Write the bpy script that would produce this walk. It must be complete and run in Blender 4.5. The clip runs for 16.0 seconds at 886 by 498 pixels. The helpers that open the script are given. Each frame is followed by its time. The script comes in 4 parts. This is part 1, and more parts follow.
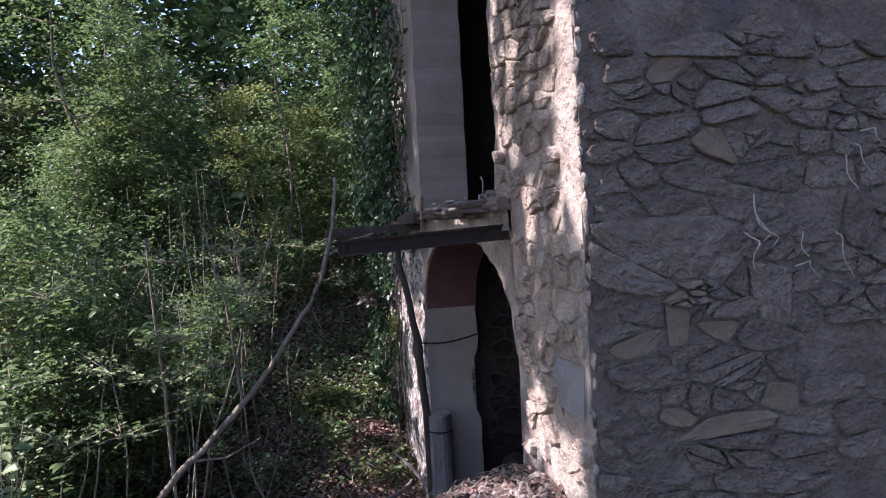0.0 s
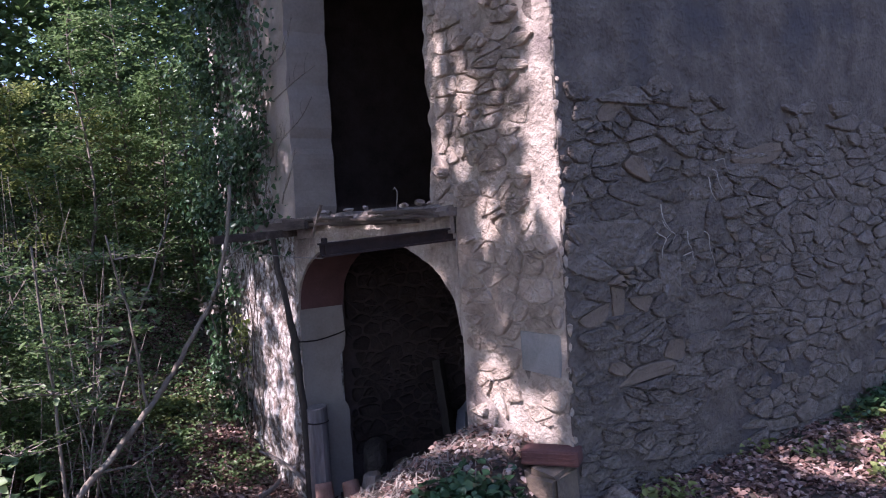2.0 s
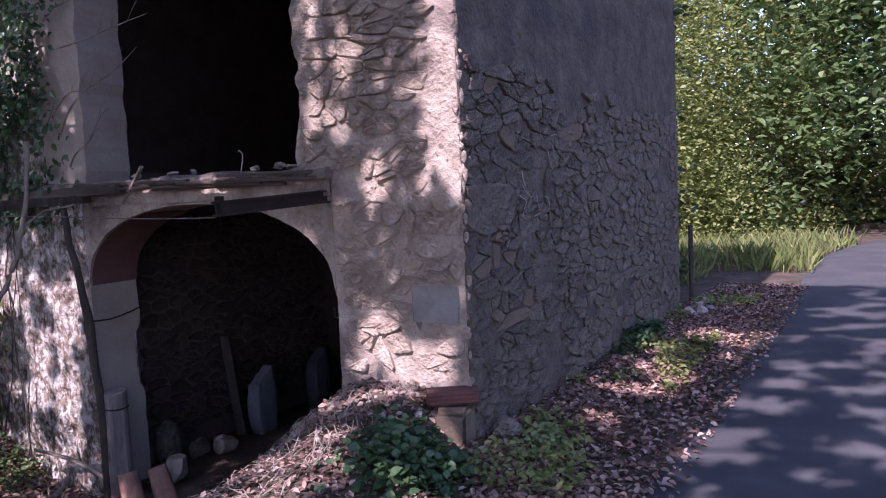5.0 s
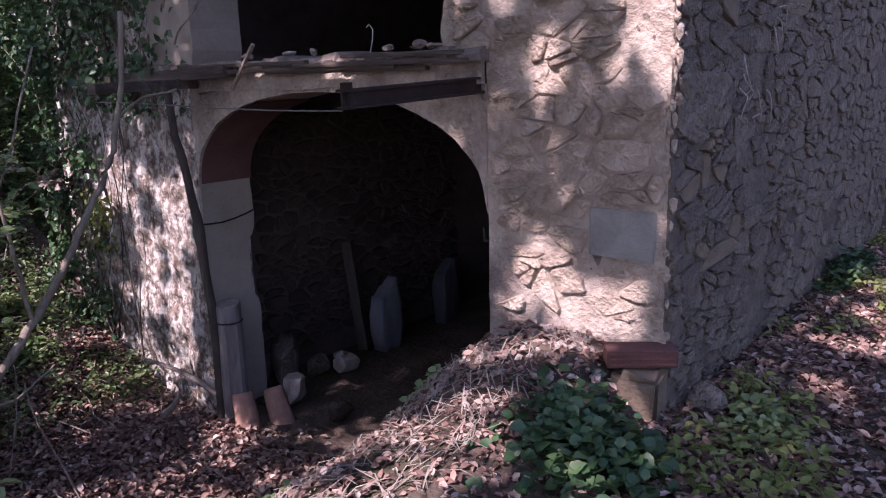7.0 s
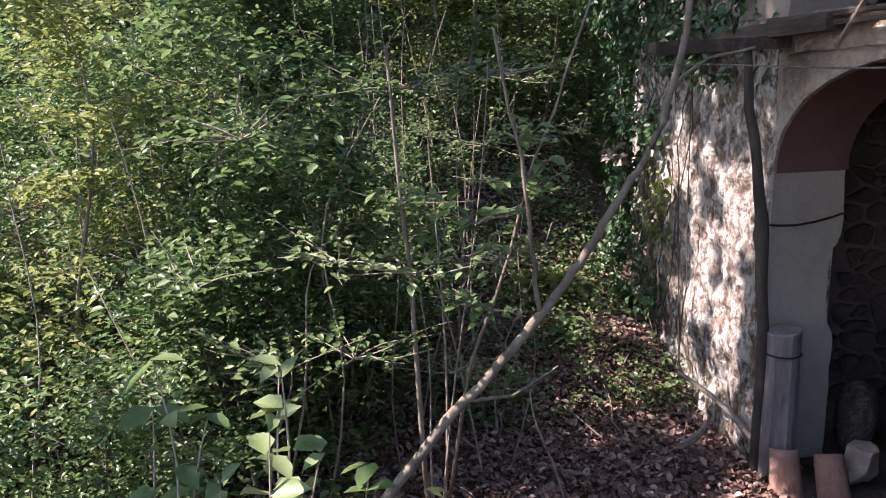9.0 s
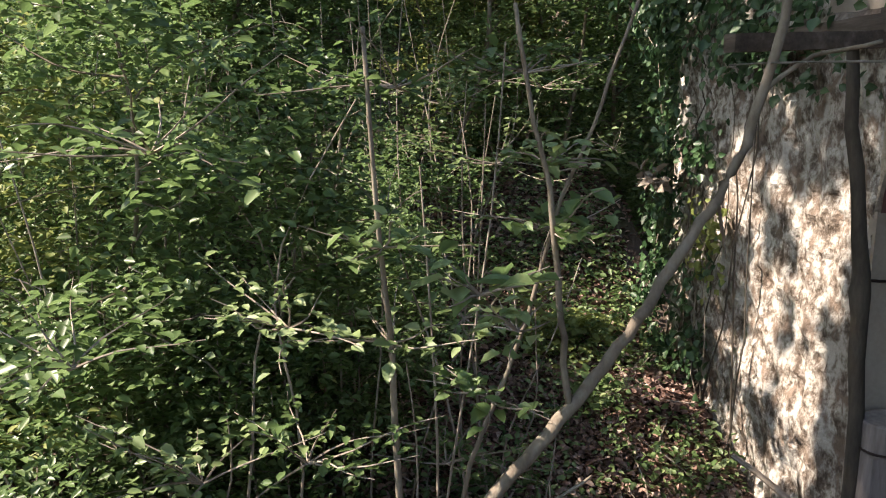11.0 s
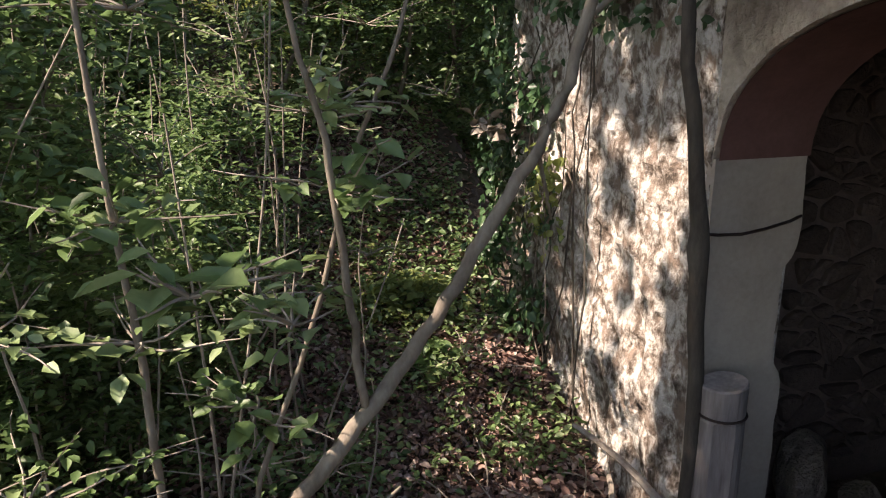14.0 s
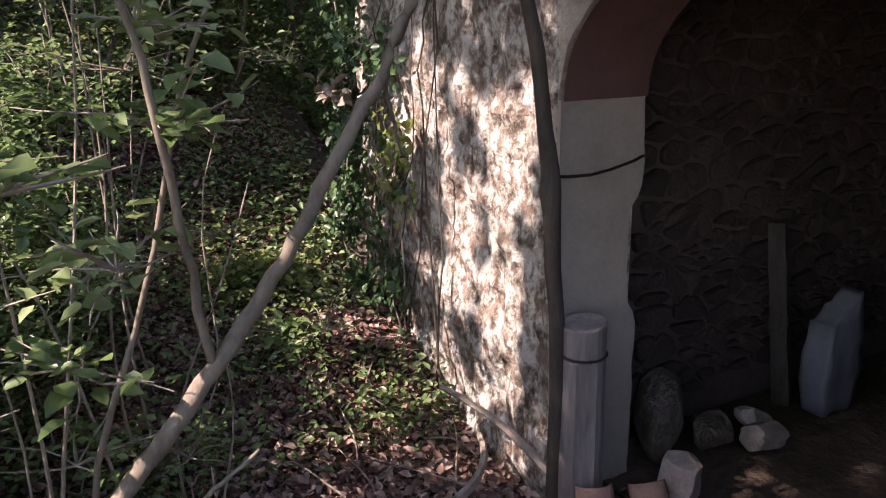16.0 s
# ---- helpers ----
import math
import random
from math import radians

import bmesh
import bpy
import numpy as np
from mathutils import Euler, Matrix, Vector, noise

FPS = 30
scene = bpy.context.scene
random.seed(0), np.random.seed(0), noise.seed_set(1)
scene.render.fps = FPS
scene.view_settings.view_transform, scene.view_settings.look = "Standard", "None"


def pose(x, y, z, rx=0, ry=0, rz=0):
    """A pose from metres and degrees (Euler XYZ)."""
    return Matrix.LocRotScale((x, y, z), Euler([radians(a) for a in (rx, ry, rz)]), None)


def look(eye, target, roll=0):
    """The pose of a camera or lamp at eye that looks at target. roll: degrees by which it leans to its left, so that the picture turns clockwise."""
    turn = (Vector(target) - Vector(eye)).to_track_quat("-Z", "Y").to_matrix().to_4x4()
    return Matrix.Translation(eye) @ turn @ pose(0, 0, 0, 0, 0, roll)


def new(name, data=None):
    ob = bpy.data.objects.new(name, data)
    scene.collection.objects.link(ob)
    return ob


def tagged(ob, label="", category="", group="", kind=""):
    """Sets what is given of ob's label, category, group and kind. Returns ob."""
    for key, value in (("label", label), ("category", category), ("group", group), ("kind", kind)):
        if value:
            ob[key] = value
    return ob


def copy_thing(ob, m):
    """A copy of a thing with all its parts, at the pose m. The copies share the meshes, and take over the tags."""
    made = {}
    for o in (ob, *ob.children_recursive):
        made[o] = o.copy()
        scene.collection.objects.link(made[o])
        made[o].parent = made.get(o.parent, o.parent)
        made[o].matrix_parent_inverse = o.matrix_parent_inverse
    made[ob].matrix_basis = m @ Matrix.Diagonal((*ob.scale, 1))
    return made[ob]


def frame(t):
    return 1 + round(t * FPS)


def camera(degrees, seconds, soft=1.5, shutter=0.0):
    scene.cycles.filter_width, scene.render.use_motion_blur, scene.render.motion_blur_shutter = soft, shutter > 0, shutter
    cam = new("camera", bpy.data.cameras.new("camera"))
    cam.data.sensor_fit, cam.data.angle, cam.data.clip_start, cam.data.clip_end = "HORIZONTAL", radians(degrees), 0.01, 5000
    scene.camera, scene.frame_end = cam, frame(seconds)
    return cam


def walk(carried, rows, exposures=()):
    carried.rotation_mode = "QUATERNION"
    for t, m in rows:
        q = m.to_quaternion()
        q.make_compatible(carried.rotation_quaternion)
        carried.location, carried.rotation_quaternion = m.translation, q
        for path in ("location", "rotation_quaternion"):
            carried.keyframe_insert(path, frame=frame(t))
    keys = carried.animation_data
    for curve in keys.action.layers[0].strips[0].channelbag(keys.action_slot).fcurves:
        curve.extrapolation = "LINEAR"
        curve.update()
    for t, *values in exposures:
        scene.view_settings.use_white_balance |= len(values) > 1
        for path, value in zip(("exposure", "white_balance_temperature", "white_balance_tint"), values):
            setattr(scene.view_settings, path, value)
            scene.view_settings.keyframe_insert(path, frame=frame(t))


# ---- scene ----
cam = camera(60.3, 16.0, soft=1.1)
PATH = [
    (0, (-1.234, -2.960, 1.669), (-0.854, -1.202, 1.615), -3.1),
    (0.5, (-1.660, -3.061, 1.703), (-1.142, -1.338, 1.651), -3.2),
    (1, (-2.068, -3.064, 1.695), (-1.385, -1.400, 1.636), -3.2),
    (1.5, (-2.468, -3.035, 1.709), (-1.625, -1.445, 1.642), -3.3),
    (2, (-2.874, -3.062, 1.726), (-1.861, -1.575, 1.654), -3.4),
    (2.5, (-3.272, -2.990, 1.715), (-2.066, -1.656, 1.630), -3.4),
    (3, (-3.614, -2.893, 1.718), (-2.272, -1.700, 1.618), -3.3),
    (3.2, (-3.736, -2.867, 1.710), (-2.342, -1.733, 1.602), -3.2),
    (5.3, (-4.016, -2.055, 1.631), (-2.465, -1.153, 1.483), -2.5),
    (5.5, (-3.942, -1.973, 1.623), (-2.393, -1.067, 1.471), -2.4),
    (6, (-3.721, -1.730, 1.631), (-2.189, -0.804, 1.446), -2.2),
    (6.5, (-3.470, -1.499, 1.639), (-1.993, -0.521, 1.313), -2.0),
    (7, (-3.239, -1.319, 1.643), (-1.874, -0.211, 1.257), -1.6),
    (7.5, (-3.034, -1.102, 1.597), (-1.842, 0.192, 1.211), -1.0),
    (8, (-2.877, -0.848, 1.595), (-1.956, 0.648, 1.205), -0.8),
    (8.5, (-2.654, -0.689, 1.581), (-2.117, 0.979, 1.172), -1.1),
    (9, (-2.470, -0.462, 1.539), (-2.238, 1.280, 1.147), -1.8),
    (9.2, (-2.428, -0.378, 1.537), (-2.257, 1.371, 1.147), -1.8),
    (11.3, (-2.23, 0.654, 1.491), (-1.991, 2.597, 1.082), -0.3),
    (11.5, (-2.19, 0.688, 1.502), (-1.948, 2.63, 1.089), -0.3),
    (12, (-2.066, 0.811, 1.481), (-1.814, 2.75, 1.061), -0.3),
    (12.5, (-1.956, 0.946, 1.472), (-1.675, 2.875, 1.027), -0.1),
    (13, (-1.915, 0.983, 1.47), (-1.569, 2.886, 0.962), -0.1),
    (13.5, (-1.906, 1.012, 1.465), (-1.438, 2.884, 0.939), -0.2),
    (14, (-1.92, 1.047, 1.428), (-1.352, 2.888, 0.89), -0.1),
    (14.5, (-1.924, 1.082, 1.382), (-1.31, 2.906, 0.84), -0.1),
    (15, (-1.908, 1.102, 1.304), (-1.242, 2.909, 0.762), -0.3),
    (15.5, (-1.896, 1.099, 1.261), (-1.131, 2.865, 0.717), -0.7),
    (16, (-1.879, 1.111, 1.218), (-0.97, 2.808, 0.676), -1.1),
]
EXPOSURE = [(0, 1.35, 5700, 28), (3.2, 1.2, 5500, 40), (6, 1.1, 5800, 44), (8, 1.25, 6000, 34), (9.2, 1.65, 6300, 24), (11.3, 1.55, 7000, 12), (12.5, 1.45, 7200, 11), (16, 1.65, 6800, 28)]
walk(cam, [(t, look(eye, target, roll)) for t, eye, target, roll in PATH], EXPOSURE)

# ---- world, sun ----
SUN = Vector((-0.68, 0.055, 0.73)).normalized()
world = bpy.data.worlds.new("world")
scene.world = world
world.use_nodes = True
wn = world.node_tree.nodes
sky = wn.new("ShaderNodeTexSky")
sky.sky_type, sky.sun_disc = "NISHITA", False
sky.sun_elevation = math.asin(SUN.z)
sky.sun_rotation = math.atan2(SUN.x, SUN.y)
world.node_tree.links.new(sky.outputs[0], wn["Background"].inputs[0])
wn["Background"].inputs[1].default_value = 0.15
sun = new("sun", bpy.data.lights.new("sun", "SUN"))
sun.data.energy, sun.data.angle, sun.data.color = 5.0, radians(0.55), (1.0, 0.9, 0.78)
sun.matrix_world = look(SUN * 40, (0, 0, 0))


# ---- materials ----
def ramp(t, stops):
    r = t.nodes.new("ShaderNodeValToRGB")
    e = r.color_ramp.elements
    while len(e) < len(stops):
        e.new(0.5)
    for el, (p, c) in zip(e, stops):
        el.position, el.color = p, (*c, 1)
    return r


def material(name, stops, scale=6.0, fine=60.0, rough=0.9, bump=0.4, dist=0.02, vary=0.0, stain=None, per="obj", stretch=(1, 1, 1), trans=0.0, metal=0.0, spec=0.3):
    """Noise-driven colour at two scales, relief, variation per piece, optional large stains, optional thin-leaf light."""
    m = bpy.data.materials.new(name)
    m.use_nodes = True
    t = m.node_tree
    n, ln = t.nodes, t.links.new
    b = n["Principled BSDF"]
    co = n.new("ShaderNodeTexCoord") if per == "obj" else n.new("ShaderNodeNewGeometry")
    mp = n.new("ShaderNodeMapping")
    mp.inputs["Scale"].default_value = stretch
    ln(co.outputs["Object" if per == "obj" else "Position"], mp.inputs[0])
    n1, n2 = n.new("ShaderNodeTexNoise"), n.new("ShaderNodeTexNoise")
    for nn, s, d in ((n1, scale, 5), (n2, fine, 4)):
        nn.inputs["Scale"].default_value, nn.inputs["Detail"].default_value, nn.inputs["Roughness"].default_value = s, d, 0.65
        ln(mp.outputs[0], nn.inputs[0])
    mix = n.new("ShaderNodeMath")
    mix.operation = "MULTIPLY_ADD"
    ln(n2.outputs[0], mix.inputs[0])
    mix.inputs[1].default_value = 0.45
    sub = n.new("ShaderNodeMath")
    sub.operation = "MULTIPLY_ADD"
    ln(n1.outputs[0], sub.inputs[0])
    sub.inputs[1].default_value, sub.inputs[2].default_value = 1.1, -0.28
    ln(sub.outputs[0], mix.inputs[2])
    val = mix.outputs[0]
    if vary:
        oi = n.new("ShaderNodeObjectInfo") if per == "obj" else n.new("ShaderNodeNewGeometry")
        v = n.new("ShaderNodeMath")
        v.operation = "MULTIPLY_ADD"
        ln(oi.outputs["Random" if per == "obj" else "Random Per Island"], v.inputs[0])
        v.inputs[1].default_value = vary
        off = n.new("ShaderNodeMath")
        off.operation = "SUBTRACT"
        ln(val, off.inputs[0])
        off.inputs[1].default_value = vary / 2
        ln(off.outputs[0], v.inputs[2])
        val = v.outputs[0]
    r = ramp(t, stops)
    ln(val, r.inputs[0])
    col = r.outputs[0]
    if stain:
        n3 = n.new("ShaderNodeTexNoise")
        n3.inputs["Scale"].default_value, n3.inputs["Detail"].default_value = stain[1], 6
        ln(mp.outputs[0], n3.inputs[0])
        r3 = ramp(t, [(stain[2], (0, 0, 0)), (stain[2] + 0.1, (1, 1, 1))])
        ln(n3.outputs[0], r3.inputs[0])
        mx = n.new("ShaderNodeMix")
        mx.data_type = "RGBA"
        ln(r3.outputs[0], mx.inputs[0])
        ln(col, mx.inputs[6])
        mx.inputs[7].default_value = (*stain[0], 1)
        col = mx.outputs[2]
    ln(col, b.inputs["Base Color"])
    b.inputs["Roughness"].default_value, b.inputs["Metallic"].default_value = rough, metal
    b.inputs["Specular IOR Level"].default_value = spec
    if bump:
        bp = n.new("ShaderNodeBump")
        bp.inputs["Strength"].default_value, bp.inputs["Distance"].default_value = bump, dist
        ln(mix.outputs[0], bp.inputs["Height"])
        ln(bp.outputs[0], b.inputs["Normal"])
    if trans:
        tr = n.new("ShaderNodeBsdfTranslucent")
        ln(col, tr.inputs[0])
        ms = n.new("ShaderNodeMixShader")
        ms.inputs[0].default_value = trans
        ln(b.outputs[0], ms.inputs[1])
        ln(tr.outputs[0], ms.inputs[2])
        ln(ms.outputs[0], n["Material Output"].inputs[0])
    return m


M = {
    "plaster": material("lime_plaster", [(0.15, (0.16, 0.125, 0.1)), (0.4, (0.33, 0.27, 0.22)), (0.6, (0.47, 0.4, 0.33)), (0.85, (0.6, 0.53, 0.45))], 2.2, 26, 0.95, 1.0, 0.06, per="pos", stain=((0.2, 0.16, 0.14), 1.3, 0.56)),
    "whitewash": material("worn_whitewash", [(0.32, (0.085, 0.064, 0.05)), (0.42, (0.19, 0.155, 0.13)), (0.5, (0.33, 0.295, 0.262)), (0.58, (0.47, 0.44, 0.405)), (0.85, (0.57, 0.54, 0.505))], 7.5, 30, 0.95, 1.0, 0.03, per="pos", stretch=(1, 1, 0.7), stain=((0.2, 0.15, 0.12), 11, 0.55)),
    "smooth": material("smooth_render", [(0.2, (0.27, 0.225, 0.19)), (0.5, (0.37, 0.315, 0.265)), (0.8, (0.45, 0.39, 0.33))], 1.6, 40, 0.9, 0.2, 0.01, per="pos"),
    "redband": material("faded_red_paint", [(0.2, (0.1, 0.052, 0.046)), (0.8, (0.18, 0.092, 0.08))], 4, 40, 0.9, 0.2, 0.01, per="pos"),
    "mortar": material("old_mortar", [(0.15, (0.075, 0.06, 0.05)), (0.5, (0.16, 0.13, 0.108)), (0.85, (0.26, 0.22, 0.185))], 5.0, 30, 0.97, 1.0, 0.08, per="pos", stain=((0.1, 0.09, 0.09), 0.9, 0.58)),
    "stone": material("rubble_stone", [(0.1, (0.08, 0.064, 0.054)), (0.4, (0.155, 0.126, 0.105)), (0.62, (0.21, 0.17, 0.138)), (0.9, (0.3, 0.26, 0.22))], 7, 30, 0.92, 1.0, 0.09, vary=0.3),
    "warmstone": material("warm_rubble_stone", [(0.1, (0.22, 0.17, 0.13)), (0.4, (0.36, 0.29, 0.23)), (0.62, (0.46, 0.37, 0.29)), (0.9, (0.55, 0.49, 0.42))], 5, 45, 0.92, 1.0, 0.06, vary=0.35),
    "orange": material("ochre_stone", [(0.2, (0.12, 0.092, 0.07)), (0.8, (0.235, 0.175, 0.125))], 6, 50, 0.9, 0.8, 0.02),
    "greystone": material("grey_stone", [(0.2, (0.17, 0.165, 0.155)), (0.8, (0.31, 0.3, 0.285))], 5, 50, 0.9, 0.7, 0.02, vary=0.3),
    # inside stone and mortar: base colours darkened to deepen the room's shade
    "darkstone": material("shade_darkened_stone", [(0.15, (0.025, 0.018, 0.016)), (0.6, (0.06, 0.043, 0.036)), (0.9, (0.1, 0.073, 0.062))], 5, 40, 0.95, 0.8, 0.02, vary=0.4),
    "darkmortar": material("shade_darkened_mortar", [(0.15, (0.055, 0.039, 0.034)), (0.8, (0.15, 0.11, 0.095))], 4, 40, 0.95, 0.8, 0.02, per="pos"),
    "chip": material("broken_stone_chip", [(0.1, (0.15, 0.115, 0.1)), (0.5, (0.32, 0.26, 0.225)), (0.9, (0.52, 0.46, 0.41))], 9, 60, 0.95, 0.6, 0.01, vary=0.5),
    "brick": material("hollow_red_brick", [(0.2, (0.085, 0.036, 0.032)), (0.8, (0.15, 0.07, 0.06))], 9, 70, 0.9, 0.5, 0.006),
    "terracotta": material("terracotta_tile", [(0.2, (0.22, 0.12, 0.09)), (0.8, (0.42, 0.26, 0.2))], 8, 60, 0.9, 0.5, 0.008),
    "timber": material("weathered_timber", [(0.2, (0.03, 0.024, 0.02)), (0.5, (0.09, 0.07, 0.058)), (0.85, (0.22, 0.18, 0.15))], 7, 50, 0.9, 0.8, 0.01, stretch=(1, 0.12, 1)),
    "slab": material("crumbling_slab", [(0.15, (0.06, 0.045, 0.04)), (0.5, (0.19, 0.155, 0.13)), (0.85, (0.42, 0.37, 0.32))], 5, 30, 0.95, 1.0, 0.03, per="pos"),
    "steel": material("rusty_steel", [(0.2, (0.018, 0.013, 0.013)), (0.6, (0.04, 0.027, 0.025)), (0.9, (0.09, 0.05, 0.04))], 9, 70, 0.8, 0.5, 0.006, metal=0.3),
    "wire": material("dull_wire", [(0.2, (0.12, 0.11, 0.1)), (0.8, (0.3, 0.28, 0.26))], 20, 80, 0.6, 0.1, 0.002, metal=0.6),
    "post": material("weathered_grey_post", [(0.2, (0.1, 0.085, 0.08)), (0.5, (0.21, 0.185, 0.175)), (0.85, (0.36, 0.33, 0.31))], 6, 45, 0.9, 0.6, 0.01, stretch=(1, 1, 0.15)),
    "bark": material("sapling_bark", [(0.15, (0.07, 0.055, 0.04)), (0.45, (0.17, 0.14, 0.11)), (0.7, (0.26, 0.23, 0.18)), (0.95, (0.4, 0.37, 0.31))], 6, 60, 0.9, 0.7, 0.006, stretch=(1, 1, 0.4)),
    "darkbark": material("dark_bark", [(0.2, (0.03, 0.025, 0.02)), (0.8, (0.1, 0.085, 0.07))], 8, 60, 0.9, 0.8, 0.01, stretch=(1, 1, 0.3)),
    "twig": material("dry_twig", [(0.2, (0.14, 0.11, 0.085)), (0.8, (0.36, 0.31, 0.26))], 12, 60, 0.9, 0.3, 0.003),
    "straw": material("dry_grass_stem", [(0.2, (0.3, 0.26, 0.22)), (0.8, (0.5, 0.46, 0.4))], 12, 60, 0.9, 0.2, 0.002),
    "soil": material("leaf_mould_soil", [(0.15, (0.03, 0.022, 0.018)), (0.45, (0.075, 0.055, 0.042)), (0.65, (0.12, 0.09, 0.07)), (0.9, (0.19, 0.15, 0.12))], 2.5, 24, 0.97, 1.0, 0.05, per="pos", stain=((0.05, 0.05, 0.025), 0.7, 0.58)),
    "asphalt": material("old_asphalt", [(0.15, (0.04, 0.04, 0.045)), (0.5, (0.062, 0.062, 0.068)), (0.85, (0.1, 0.1, 0.105))], 1.2, 120, 0.85, 0.5, 0.006, per="pos", stain=((0.08, 0.068, 0.06), 0.6, 0.6)),
    "sack": material("pale_plastic_sack", [(0.2, (0.12, 0.125, 0.145)), (0.8, (0.2, 0.21, 0.235))], 5, 30, 0.6, 0.4, 0.01),
    # darker copy of the sack colour, for the one deeper in shade
    "dimsack": material("shade_darkened_sack", [(0.2, (0.04, 0.04, 0.046)), (0.8, (0.08, 0.08, 0.09))], 5, 30, 0.7, 0.4, 0.01),
    "litter": material("dead_leaf", [(0.1, (0.09, 0.05, 0.042)), (0.4, (0.21, 0.125, 0.1)), (0.65, (0.34, 0.225, 0.18)), (0.95, (0.5, 0.39, 0.33))], 9, 40, 0.85, 0.2, 0.004, per="pos", vary=0.8, trans=0.15),
    "leaf": material("green_leaf", [(0.1, (0.05, 0.085, 0.03)), (0.45, (0.125, 0.2, 0.07)), (0.7, (0.19, 0.275, 0.11)), (0.95, (0.3, 0.37, 0.18))], 0.9, 30, 0.4, 0.15, 0.004, per="pos", vary=0.5, trans=0.48, spec=0.5),
    "paleleaf": material("pale_green_leaf", [(0.1, (0.11, 0.17, 0.06)), (0.5, (0.2, 0.27, 0.11)), (0.9, (0.32, 0.38, 0.19))], 3, 40, 0.5, 0.15, 0.004, per="pos", vary=0.4, trans=0.35, spec=0.5),
    "yellowleaf": material("sunny_yellow_green_leaf", [(0.1, (0.1, 0.13, 0.035)), (0.5, (0.22, 0.26, 0.08)), (0.9, (0.38, 0.41, 0.16))], 0.6, 30, 0.55, 0.15, 0.004, per="pos", vary=0.5, trans=0.45),
    "ivyleaf": material("ivy_leaf", [(0.1, (0.02, 0.05, 0.02)), (0.5, (0.045, 0.1, 0.04)), (0.9, (0.09, 0.15, 0.06))], 3, 40, 0.42, 0.15, 0.004, per="pos", vary=0.5, trans=0.25, spec=0.5),
    "grass": material("grass_blade", [(0.1, (0.1, 0.14, 0.04)), (0.5, (0.2, 0.24, 0.08)), (0.9, (0.36, 0.36, 0.16))], 1, 30, 0.7, 0.1, 0.004, per="pos", vary=0.5, trans=0.35),
    "roof": material("old_roof_board", [(0.2, (0.05, 0.035, 0.03)), (0.8, (0.11, 0.08, 0.065))], 3, 40, 0.95, 0.4, 0.01, per="pos"),
}


# ---- mesh helpers ----
def mesh_from(name, verts, faces, mats, smooth=False, idx=None):
    me = bpy.data.meshes.new(name)
    me.from_pydata([tuple(v) for v in verts], [], faces)
    for mm in mats:
        me.materials.append(mm)
    if idx is not None:
        me.polygons.foreach_set("material_index", idx)
    if smooth:
        me.polygons.foreach_set("use_smooth", [True] * len(me.polygons))
    me.update()
    return me


def ob_from(name, verts, faces, mat, parent=None, label="", smooth=False, at=None):
    ob = new(name, mesh_from(name, verts, faces, [mat], smooth))
    if parent:
        ob.parent = parent
    if at is not None:
        ob.matrix_basis = at
    if label:
        ob["label"] = label
    return ob


def part(name, bm, mat, parent=None, label="", smooth=False):
    me = bpy.data.meshes.new(name)
    bm.to_mesh(me)
    bm.free()
    me.materials.append(mat)
    if smooth:
        me.polygons.foreach_set("use_smooth", [True] * len(me.polygons))
    ob = new(name, me)
    if parent:
        ob.parent = parent
    if label:
        ob["label"] = label
    return ob


def empty(name, loc, label, category, group="", kind=""):
    e = new(name)
    e.location = loc
    e.empty_display_size = 0.1
    return tagged(e, label, category, group, kind)


def tube(pts, radii, sides=8, wob=0.0, seed=0):
    """Vertices and faces of a tapered round limb through the points."""
    rng = np.random.default_rng(seed)
    pts = [Vector(p) for p in pts]
    vs, fs = [], []
    for i, p in enumerate(pts):
        d = (pts[min(i + 1, len(pts) - 1)] - pts[max(i - 1, 0)]).normalized()
        a = d.orthogonal().normalized() if abs(d.z) > 0.9 else d.cross(Vector((0, 0, 1))).normalized()
        b = d.cross(a)
        for k in range(sides):
            th = 2 * math.pi * k / sides
            vs.append(p + (a * math.cos(th) + b * math.sin(th)) * radii[i] * (1 + wob * rng.uniform(-1, 1)))
    for i in range(len(pts) - 1):
        for k in range(sides):
            q = (k + 1) % sides
            fs.append((i * sides + k, i * sides + q, (i + 1) * sides + q, (i + 1) * sides + k))
    fs.append(tuple(range(sides - 1, -1, -1)))
    fs.append(tuple((len(pts) - 1) * sides + k for k in range(sides)))
    return vs, fs


def bend(a, b, n, sag, seed=0):
    rng = np.random.default_rng(seed)
    a, b = Vector(a), Vector(b)
    off = Vector(rng.normal(0, sag, 3))
    off2 = Vector(rng.normal(0, sag * 0.5, 3))
    return [a.lerp(b, i / n) + off * math.sin(math.pi * i / n) + off2 * math.sin(2 * math.pi * i / n) for i in range(n + 1)]


def join(geos):
    vs, fs = [], []
    for v, f in geos:
        o = len(vs)
        vs += list(v)
        fs += [tuple(o + i for i in q) for q in f]
    return vs, fs


